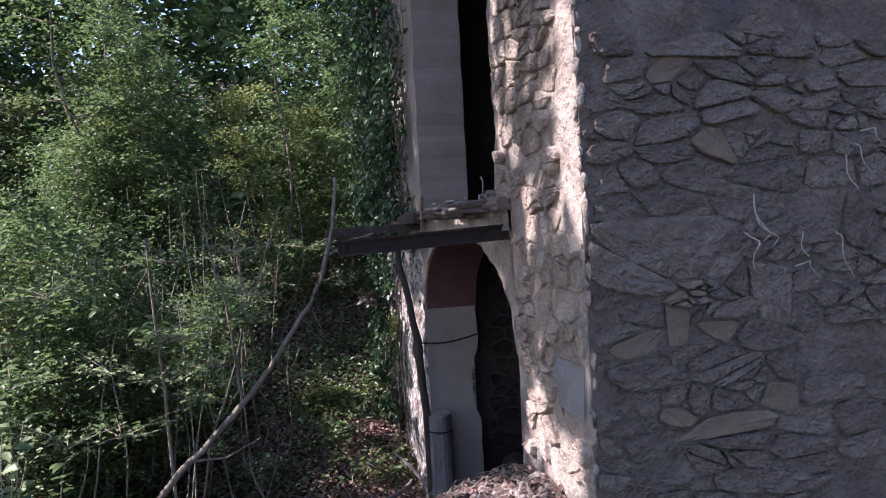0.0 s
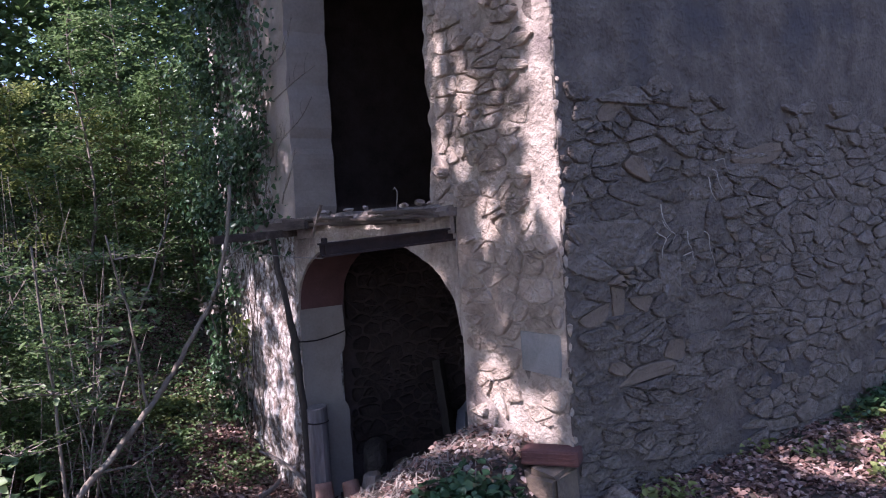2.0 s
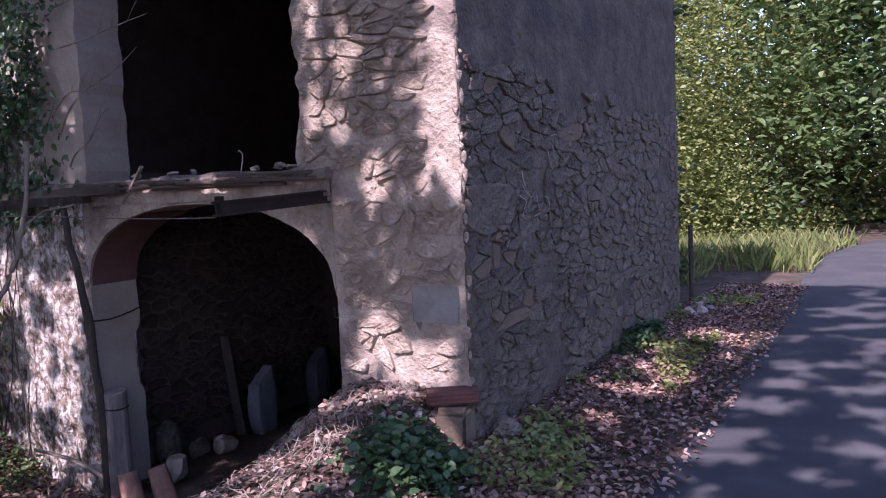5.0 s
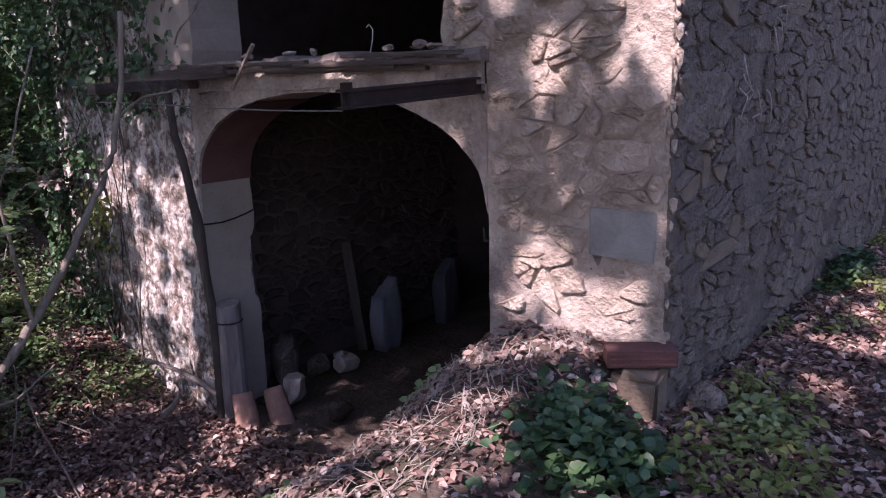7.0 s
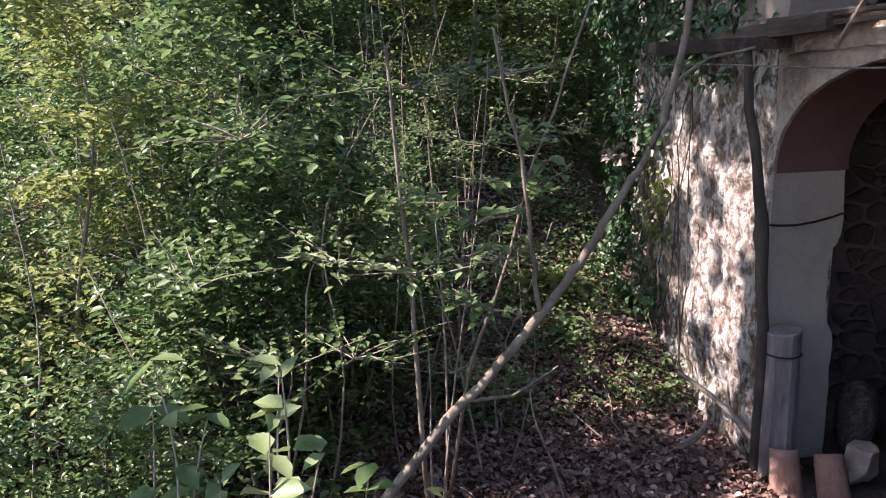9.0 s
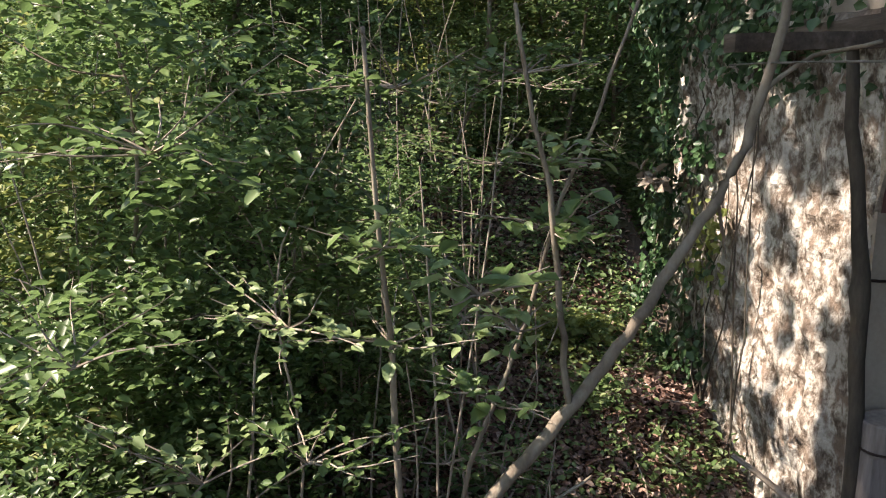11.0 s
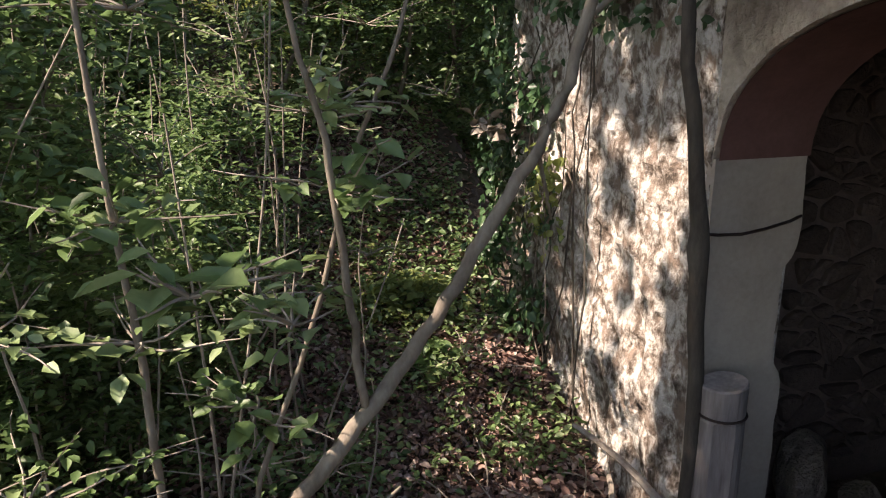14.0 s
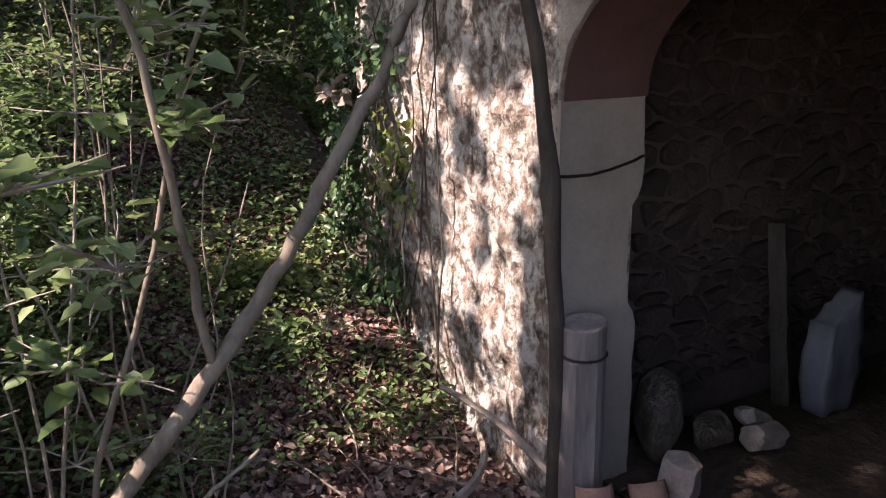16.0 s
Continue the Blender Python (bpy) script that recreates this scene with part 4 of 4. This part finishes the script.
# pale-leaved seedlings at the edge of the bank
for sx, sy, top, sd, mt in ((-2.66, 1.33, 0.87, 1, "paleleaf"), (-3.0, 1.5, 0.85, 2, "leaf"), (-2.2, 2.0, 0.05, 3, "paleleaf"), (-2.45, 1.5, 0.5, 5, "leaf")):
    rng = np.random.default_rng(sd)
    zz = ground_z(sx, sy)
    h = top - zz
    e = empty("seedling", (sx, sy, zz), "young shrub with pale oval leaves on the bank", "shrub", "seedlings on the bank")
    geo, pos = [], []
    for k in range(4):
        tip = Vector((rng.normal(0, 0.17), rng.normal(0, 0.17), h * rng.uniform(0.6, 0.95)))
        if k == 0:
            tip = Vector((0.02, 0.0, h))
        pts = bend((0, 0, 0), tip, 8, 0.02, sd * 7 + k)
        geo.append(tube(pts, np.linspace(0.006, 0.002, 9), 5))
        for j in range(3, 9):
            for s in (-1, 1):
                pos.append(pts[j] + Vector((s * 0.012 * rng.random(), 0, 0)))
    [ob_from("stem", *g, M["twig"], e) for g in geo]
    vs, fs = leaves(pos, 0.1, rng, 0.35, 0.6, 0.08)
    leaf_ob("foliage", vs, fs, M[mt], e)

# dry grass matted on the bank
rng = np.random.default_rng(91)
bl_v, bl_f = [], []
for k in range(1100):
    x, y = rng.uniform(-2.0, -0.08), rng.uniform(0.35, 2.1)
    a, L = rng.uniform(0, 6.28), rng.uniform(0.08, 0.26)
    p, q = Vector((x, y, ground_z(x, y) + 0.012)), Vector((x + L * math.cos(a), y + L * math.sin(a), 0))
    q.z = ground_z(q.x, q.y) + rng.uniform(0.015, 0.06)
    m = (p + q) / 2 + Vector((rng.normal(0, 0.02), rng.normal(0, 0.02), 0.03))
    w = Vector((-math.sin(a), math.cos(a), 0)) * 0.003
    o = len(bl_v)
    bl_v += [p - w, p + w, m + w, m - w, q + w * 0.4, q - w * 0.4]
    bl_f += [(o, o + 1, o + 2, o + 3), (o + 3, o + 2, o + 4, o + 5)]
tagged(leaf_ob("dry_grass", [tuple(v) for v in bl_v], bl_f, M["twig"]), "matted dry grass and roots on the bank", "grass", kind="stuff")

# ivy cushion on the heap, herbs by the wall
for nm, cx, cy, rx, ry, hh, n, sz, mt, lb in (("ivy_patch", -0.72, 0.0, 0.36, 0.28, 0.17, 850, 0.065, "ivyleaf", "dark green ivy cushion on the rubble heap"), ("wall_herb", 3.2, -0.16, 0.6, 0.14, 0.22, 500, 0.055, "ivyleaf", "green herbs at the foot of the wall"),
                                             ("verge_herb", 0.15, -0.42, 0.26, 0.18, 0.1, 240, 0.045, "paleleaf", "pale green herb on the verge"), ("heap_herb", -0.25, 1.25, 0.16, 0.14, 0.14, 110, 0.05, "paleleaf", "small green creeper on the heap edge"),
                                             ("heap_herb", -1.2, 1.35, 0.2, 0.12, 0.14, 120, 0.05, "paleleaf", "small green creeper on the heap edge"), ("fern", -0.74, 5.05, 0.18, 0.16, 0.2, 160, 0.06, "leaf", "small green fern among dead leaves"),
                                             ("sunlit_weed", -0.75, 5.6, 0.45, 0.3, 0.25, 600, 0.06, "yellowleaf", "yellow-green weed in a patch of sun")):
    rng = np.random.default_rng(len(nm) + int(abs(cx) * 10))
    u = rng.normal(0, 0.5, (n, 2))
    pos = [(cx + a * rx, cy + b * ry, ground_z(cx + a * rx, cy + b * ry) + hh * max(0.1, 1 - (a * a + b * b) * 0.5) * rng.uniform(0.3, 1.0)) for a, b in u]
    vs, fs = leaves(pos, sz, rng, 0.5, 0.85, 0.1)
    tagged(leaf_ob(nm, vs, fs, M[mt]), lb, "plant", kind="stuff")

# ---- creeper on the left wall ----
creeper = empty("creeper", (-0.03, 4.9, -0.6), "dry creeper and ivy clinging to the whitewashed wall", "creeper")
rng = np.random.default_rng(77)
for k in range(8):
    y0 = 4.45 + 1.25 * rng.random()
    top = rng.uniform(0.6, 3.4)
    pts = [(p.x + 0.03 - 0.05, p.y - 4.9, p.z + 0.6) for p in bend((0, y0, -0.75), (0, y0 + rng.normal(0, 0.45), top), 16, 0.3, 500 + k)]
    pts = [(-0.045 + 0.015 * rng.normal(), b, c) for a, b, c in pts]
    ob_from("vine", *tube(pts, np.linspace(0.007, 0.002, 17), 5, 0.2, k), M["darkbark"] if k % 3 else M["twig"], creeper)
pos = []
while len(pos) < 6500:
    y, z = rng.uniform(3.56, 5.75), rng.uniform(-0.75, 4.6)
    d = 0.95 * sm(4.75, 5.4, y) if z < 1.45 else 0.15 + 0.85 * sm(3.7, 4.2, y)
    if rng.random() < d * (0.45 + 1.1 * fbm(0, y, z, 1.8)):
        pos.append((-0.02 - abs(rng.normal(0, 0.07 + 0.1 * sm(1.4, 2.2, z))) - 0.12 * (y > 5.3) * rng.random(), y - 4.9, z + 0.6))
vs, fs = leaves(pos, 0.065, rng, 0.5, 0.75, 0.1, nrm=(-1, 0, 0.35))
leaf_ob("creeper_leaves", vs, fs, M["ivyleaf"], creeper)
pos = [(-0.03 - abs(rng.normal(0, 0.04)), rng.normal(5.03, 0.14) - 4.9, rng.normal(0.55, 0.16) + 0.6) for _ in range(120)]
vs, fs = leaves(pos, 0.06, rng, 0.5, 0.75, 0.1, nrm=(-1, 0, 0.35))
leaf_ob("bright_leaves", vs, fs, M["yellowleaf"], creeper, "yellow-green sunlit leaves")

# bare twigs across the upper opening
for k, (a, b) in enumerate((((-0.1, 3.7, 2.2), (-0.25, 2.5, 2.75)), ((-0.1, 3.75, 2.4), (-0.3, 2.9, 2.5)), ((-0.12, 3.6, 2.9), (-0.3, 2.3, 2.95)), ((-0.1, 3.7, 3.2), (-0.2, 2.9, 3.5)), ((-0.1, 3.6, 1.95), (-0.2, 3.0, 2.4)))):
    e = empty("bare_twig", a, "thin pale bare twig reaching across the upper opening", "twig", "bare twigs at the upper opening")
    pts = bend((0, 0, 0), Vector(b) - Vector(a), 10, 0.06, 60 + k)
    ob_from("stem", *tube(pts, np.linspace(0.008, 0.002, 11), 5), M["twig"], e)
    for j in (4, 6, 8):
        q = pts[j]
        ob_from("side_shoot", *tube(bend(q, q + Vector((-0.05, -0.14 - 0.03 * k, 0.12 * (-1) ** j)), 4, 0.02, j + k), np.linspace(0.003, 0.0015, 5), 4), M["twig"], e)
# dry roots and stems hanging on the side wall
for k, (x, z, w, h) in enumerate(((1.38, 1.96, 0.12, 0.06), (1.32, 1.86, 0.1, 0.1), (1.25, 1.8, 0.05, 0.12), (0.8, 1.62, 0.05, 0.22), (0.84, 1.56, 0.08, 0.2), (0.76, 1.5, 0.03, 0.2), (1.02, 1.4, 0.1, 0.04), (1.2, 1.45, 0.08, 0.16), (1.0, 1.5, 0.02, 0.06))):
    rng = np.random.default_rng(700 + k)
    pts = [(x + w * (t - 0.5) + 0.02 * math.sin(7 * t + k), -0.035 - 0.03 * math.sin(3 * t), z + h * (0.5 - t) + 0.03 * math.sin(4 * t + k)) for t in np.linspace(0, 1, 9)]
    tagged(ob_from("dry_root", *tube(pts, np.linspace(0.0036, 0.002, 9), 5), M["straw"]), "pale dry root clinging to the side wall", "root", "dry roots on the wall")
tagged(ob_from("sprout", *tube([(0.1, 1.9, 1.81), (0.1, 1.875, 1.9), (0.1, 1.87, 1.95), (0.1, 1.9, 1.98), (0.1, 1.92, 1.965)], [0.004] * 5, 5), M["straw"]), "curled dry sprout on the ledge", "sprout")

# creeper at the far end of the side wall
end = empty("wall_end_creeper", (5.5, -0.02, 2.2), "sparse creeper hanging off the far wall end", "creeper")
rng = np.random.default_rng(31)
geo, pos = [], []
for k in range(14):
    z = rng.uniform(-1.6, 2.2)
    pts = bend((-0.05, rng.uniform(0, 0.2), z), (rng.uniform(0.3, 0.75), rng.uniform(-0.1, 0.3), z + rng.normal(0, 0.25)), 7, 0.09, 900 + k)
    geo.append(tube(pts, np.linspace(0.008, 0.003, 8), 4))
    pos += [pts[j] + Vector(rng.normal(0, 0.05, 3)) for j in rng.integers(1, 8, 7)]
ob_from("tendrils", *join(geo), M["darkbark"], end)["kind"] = "stuff"
vs, fs = leaves(pos, 0.1, rng, 0.7, 0.8, 0.1)
leaf_ob("foliage", vs, fs, M["ivyleaf"], end)
tagged(ob_from("marker_post", *tube([(5.62, -0.1, -0.05), (5.62, -0.1, 1.05)], [0.03, 0.028], 8), M["darkbark"]), "dark thin post at the wall end", "post")


# ---- saplings and trees ----
def sapling(name, h, n_leaf, leaf_size, seed, mat, r=0.022, spread=0.7, low=0.15, label="", group="saplings", cat="sapling", bark="bark"):
    rng = np.random.default_rng(seed)
    e = empty(name, (0, 0, -50), label, cat, group)
    pts = bend((0, 0, 0), (rng.normal(0, 0.12 * h), rng.normal(0, 0.12 * h), h), 10, 0.05 * h, seed)
    geo = [tube(pts, np.linspace(r, r * 0.25, 11), 7, 0.08, seed)]
    pos = []
    nt = int(10 + 5 * h)
    for k in range(nt):
        t = low + (1 - low) * (k + rng.random()) / nt
        b = pts[int(t * 10) if t < 1 else 10].lerp(pts[min(10, int(t * 10) + 1)], t * 10 % 1)
        a = rng.uniform(0, 6.283)
        L = spread * rng.uniform(0.45, 1.1) * (1.15 - 0.55 * t)
        tip = b + Vector((math.cos(a) * L, math.sin(a) * L, L * rng.uniform(-0.1, 0.6)))
        tw = bend(b, tip, 6, 0.07 * L, seed * 31 + k)
        geo.append(tube(tw, np.linspace(r * 0.3, 0.002, 7), 4))
        m = int(n_leaf / nt)
        for j in range(m):
            s = rng.uniform(0.25, 1.05)
            q = tw[min(6, int(s * 6))]
            w = 0.05 + 0.16 * L
            pos.append(q + Vector((rng.normal(0, w), rng.normal(0, w), rng.normal(0, w * 0.35))))
    ob_from("trunk", *geo[0], M[bark], e, smooth=True)
    ob_from("twig_spray", *join(geo[1:]), M[bark], e)["kind"] = "stuff"
    vs, fs = leaves(pos, leaf_size, rng, 0.45, 0.55, 0.1)
    leaf_ob("crown", vs, fs, mat, e)
    return e


LAB = "slender woodland sapling with layered green leaves"
variants = [
    sapling("sapling", 3.4, 3200, 0.062, 11, M["leaf"], 0.02, 0.75, label=LAB, group="saplings in the wood"),
    sapling("sapling", 4.4, 3900, 0.066, 12, M["leaf"], 0.026, 0.9, label=LAB, group="saplings in the wood"),
    sapling("sapling", 2.2, 2500, 0.055, 13, M["leaf"], 0.014, 0.6, 0.1, label=LAB, group="saplings in the wood"),
    sapling("sapling", 5.2, 4600, 0.07, 14, M["leaf"], 0.035, 1.1, 0.25, label=LAB, group="saplings in the wood"),
    sapling("sapling", 1.3, 2000, 0.043, 15, M["leaf"], 0.01, 0.5, 0.05, label=LAB, group="saplings in the wood"),
    sapling("sapling", 3.0, 3200, 0.06, 16, M["yellowleaf"], 0.018, 0.8, 0.15, label="slender sapling with sunny yellow-green leaves", group="saplings in the wood"),
]
HEIGHTS = (3.4, 4.4, 2.2, 5.2, 1.3, 3.0)
rng = np.random.default_rng(5)
used = set()


def plant(v, x, y, s=1.0):
    m = pose(x, y, ground_z(x, y) - 0.03, rng.uniform(-4, 4), rng.uniform(-4, 4), rng.uniform(0, 360))
    if v not in used:
        used.add(v)
        variants[v].scale = (1, 1, 1)
        variants[v].matrix_basis = m @ Matrix.Diagonal((s, s, s, 1))
    else:
        o = copy_thing(variants[v], m)
        o.scale = (s, s, s)


for k in range(150):
    y = 4.0 + 9.5 * rng.random() ** 1.25
    x = rng.uniform(-2.3 - 0.62 * y, -0.5 + 0.0 * y) if y < 6.6 else rng.uniform(-3.0 - 0.7 * y, 1.5)
    if x > -1.95 and y < 7.3:
        continue
    v, s = int(rng.choice([0, 1, 2, 2, 3, 4, 4, 5])), rng.uniform(0.8, 1.25)
    while y < 6.4 and HEIGHTS[v] * s > 0.8 * abs(x) - 0.1 and v != 4:
        v = {3: 1, 1: 0, 0: 2, 5: 2, 2: 4}[v]
    if x < -4.2 and y < 10 and HEIGHTS[v] * s > 2.6:
        v = 2 if y > 6 else 4
    plant(v, x, y, s)
for x, y, v in ((-3.0, 3.5, 2), (-3.6, 3.2, 4), (-2.6, 3.9, 4), (-3.6, 4.1, 2), (-4.2, 3.3, 2), (-2.5, 4.4, 4), (-4.4, 2.6, 4), (-3.4, 2.6, 4), (-2.6, 5.0, 2), (-2.1, 5.7, 4), (-0.9, 7.5, 2), (-0.3, 7.7, 0), (-1.5, 7.6, 1)):
    plant(v, x, y)


def leaf_mass(name, n, sampler, size, seed, mat, label, tilt=0.6, cat="trees"):
    rng = np.random.default_rng(seed)
    pos = []
    while len(pos) < n:
        p = sampler(rng)
        if p is not None:
            pos.append(p)
    vs, fs = leaves(np.array(pos), size, rng, tilt, 0.6, 0.1)
    return tagged(leaf_ob(name, vs, fs, mat), label, cat, kind="stuff")


def wood_back(r):
    x, y, z = r.uniform(-26, 9), r.uniform(11, 22), r.uniform(-0.5, 13)
    if fbm(x, y, z, 0.33, 3) < -0.02:
        return None
    return x, y, z + ground_z(min(x, 5), y) * 0.6


leaf_mass("far_wood", 115000, wood_back, 0.27, 8, M["leaf"], "dense green woodland behind the saplings")


def undergrowth(r):
    x, y = r.uniform(-7, 1.5), r.uniform(7.3, 11.5)
    z = abs(r.normal(0, 0.45))
    return (x, y, ground_z(x, y) + 0.03 + z) if fbm(x, y, z, 0.9, 2) > -0.15 else None


leaf_mass("undergrowth", 16000, undergrowth, 0.075, 19, M["leaf"], "low green undergrowth on the rise behind the saplings")
leaf_mass("deep_wood", 22000, lambda r: (r.uniform(-34, 9), r.uniform(22, 27), r.uniform(0, 16)), 0.55, 18, M["leaf"], "deep green woodland far behind the saplings")


def side_back(r):
    x, y, z = r.uniform(-20, -11), r.uniform(3, 20), r.uniform(-0.5, 3.2)
    return (x, y, z) if fbm(x, y, z, 0.35, 3) > 0.0 else None


leaf_mass("side_wood", 7000, side_back, 0.24, 9, M["leaf"], "dense green woodland beside the lane")


def clearing_trees(r):
    x, y, z = r.uniform(13, 21), r.uniform(-1.2, 16), abs(r.normal(0, 4.0))
    yy = y + 0.035 * max(0, x - 11) ** 2
    if z > 10 or fbm(x, y, z, 0.4, 3) < -0.3:
        return None
    return (x, y, z) if yy > 0.6 + 0.15 * z else None


leaf_mass("clearing_thicket", 150000, clearing_trees, 0.125, 10, M["yellowleaf"], "sunlit yellow-green thicket beyond the clearing")


def clearing_back(r):
    return r.uniform(22, 27), r.uniform(-3, 24), r.uniform(0, 15)


leaf_mass("clearing_wood", 45000, clearing_back, 0.42, 15, M["yellowleaf"], "pale green wood behind the clearing")


def lane_trees(r):
    x, y, z = r.uniform(15, 30), r.uniform(-16, 1), r.uniform(0, 12)
    yc = -3.1 - 0.035 * max(0, x - 11) ** 2
    if abs(y - yc) < 2.6 and z < 2.4 or fbm(x, y, z, 0.35, 3) < -0.04:
        return None
    return x, y, z


leaf_mass("lane_trees", 60000, lane_trees, 0.24, 11, M["leaf"], "dark trees closing over the lane")


def roadside(r):
    x, y, z = r.uniform(-14, 26), r.uniform(-13, -7), r.uniform(0, 9)
    return (x, y, z) if fbm(x, y, z, 0.35, 3) > 0.05 else None


leaf_mass("roadside_trees", 16000, roadside, 0.24, 12, M["leaf"], "green trees along the far side of the lane")
# grass in the clearing
rng = np.random.default_rng(17)
bl_v, bl_f = [], []
for k in range(9000):
    x, y = rng.uniform(7.5, 15), rng.uniform(-1.15, 7)
    y -= 0.035 * max(0, x - 11) ** 2
    if y < 0.35 - 0.035 * max(0, x - 11) ** 2 and x < 9.5:
        continue
    z = ground_z(x, y)
    h, a = rng.uniform(0.15, 0.5), rng.uniform(0, 6.28)
    dx, dy, w = math.cos(a), math.sin(a), 0.012
    lx, ly = rng.normal(0, 0.12, 2)
    o = len(bl_v)
    bl_v += [(x - dx * w, y - dy * w, z), (x + dx * w, y + dy * w, z), (x + dx * w * 0.6 + lx * 0.4, y + dy * w * 0.6 + ly * 0.4, z + h * 0.6), (x + lx, y + ly, z + h)]
    bl_f.append((o, o + 1, o + 2, o + 3))
tagged(leaf_ob("clearing_grass", bl_v, bl_f, M["grass"]), "tall sunlit grass at the clearing's edge", "grass", kind="stuff")

# ---- tall unseen tree, added so that its crown dapples the sun ----
tree = empty("roadside_tree", (-7.6, 2.2, -0.3), "unseen tall tree added behind the walker to dapple the sun", "tree")
limb("trunk", [(0, 0, -0.4), (0.1, -0.1, 2.5), (0.0, 0.2, 5.5), (0.3, -0.3, 9)], 0.2, 0.07, M["darkbark"], "", tree)
for k in range(12):
    rng = np.random.default_rng(840 + k)
    limb("bough", [(0.05, 0, 2.2 + 0.5 * k), (rng.uniform(0.2, 1.2), rng.uniform(-2, 1.6), 2.8 + 0.55 * k), (rng.uniform(0.4, 1.6), rng.uniform(-4.5, 3.0), 3.2 + 0.6 * k)], 0.05, 0.012, M["darkbark"], "", tree, seed=k)
# crown openings set by hand where sun should reach walls and ground
GAPS = [  # centre y, z on the front wall, half sizes, openness
    (0.1, 2.5, 0.16, 1.0, 1.0), (0.14, 1.95, 0.17, 0.4, 0.9), (0.97, 2.45, 0.22, 0.55, 0.75), (0.55, 0.55, 0.42, 0.2, 0.95), (0.75, 0.75, 0.2, 0.14, 0.8), (0.02, 0.87, 0.05, 0.16, 1.0),
    (1.25, 1.3, 0.2, 0.2, 0.8), (2.0, 1.68, 0.25, 0.07, 0.9), (2.75, 1.68, 0.18, 0.07, 0.9), (3.95, 0.8, 0.22, 0.45, 0.95), (4.0, -0.05, 0.2, 0.5, 0.75), (4.7, 0.3, 0.65, 0.9, 0.55),
    (4.3, 1.3, 0.3, 0.3, 0.55), (5.3, 0.3, 0.4, 0.6, 0.5), (0.4, 0.05, 0.6, 0.25, 0.55), (-0.45, 2.2, 0.3, 0.6, 0.7), (-0.5, 4.3, 0.4, 0.5, 0.9), (-0.5, 3.2, 0.4, 0.3, 0.5), (4.4, 2.7, 0.5, 0.7, 0.45),
    (1.12, -2.0, 0.45, 0.5, 1.0), (2.2, -1.4, 0.6, 0.4, 0.5), (4.6, -0.9, 0.7, 0.35, 0.45), (3.6, -1.4, 0.6, 0.5, 0.35), (-0.2, -0.7, 0.6, 0.4, 0.45), (0.75, -1.05, 0.6, 0.5, 0.75),
]


def openness(y, z):
    best = 0.1
    for cy, cz, hy, hz, o in GAPS:
        d = max(abs(y - cy) / hy, abs(z - cz) / hz)
        best = max(best, o * sm(1.25, 0.8, d))
    if y > 2.0 and z < -0.5:
        best = max(best, 0.48 + 0.4 * sm(4.1, 4.7, y), 0.78 * sm(-1.3, -1.8, z))
    if y > 5.5:
        best = max(best, 0.85)
    if y < -1.0:
        best = max(best, 0.42)
    return best


rng = np.random.default_rng(64)
pos, tries = [], 0
while len(pos) < 78000 and tries < 400000:
    tries += 1
    y, z = rng.uniform(-4.5, 6.4), rng.uniform(-3.2, 8.5)
    o = openness(y, z)
    if 0.5 + 0.85 * fbm(y, z, 2, 2.6, 3) < o:
        continue
    d = rng.uniform(6.5, 9.5)
    pos.append(Vector((0, y, z)) + SUN * d - Vector(tree.location))
vs, fs = leaves(pos, 0.13, rng, 0.6, 0.62, 0.1)
leaf_ob("crown", vs, fs, M["leaf"], tree)

# ---- stones laid into the walls (last) ----
lay_stones(wall_side, side_cells, side, side_stone, 260, 1, "far_stones", M["stone"], 0.005)
lay_stones(wall_front, pier_cells, front, pier_stone, 220, 2, "upper_stones", M["warmstone"], 0.006)
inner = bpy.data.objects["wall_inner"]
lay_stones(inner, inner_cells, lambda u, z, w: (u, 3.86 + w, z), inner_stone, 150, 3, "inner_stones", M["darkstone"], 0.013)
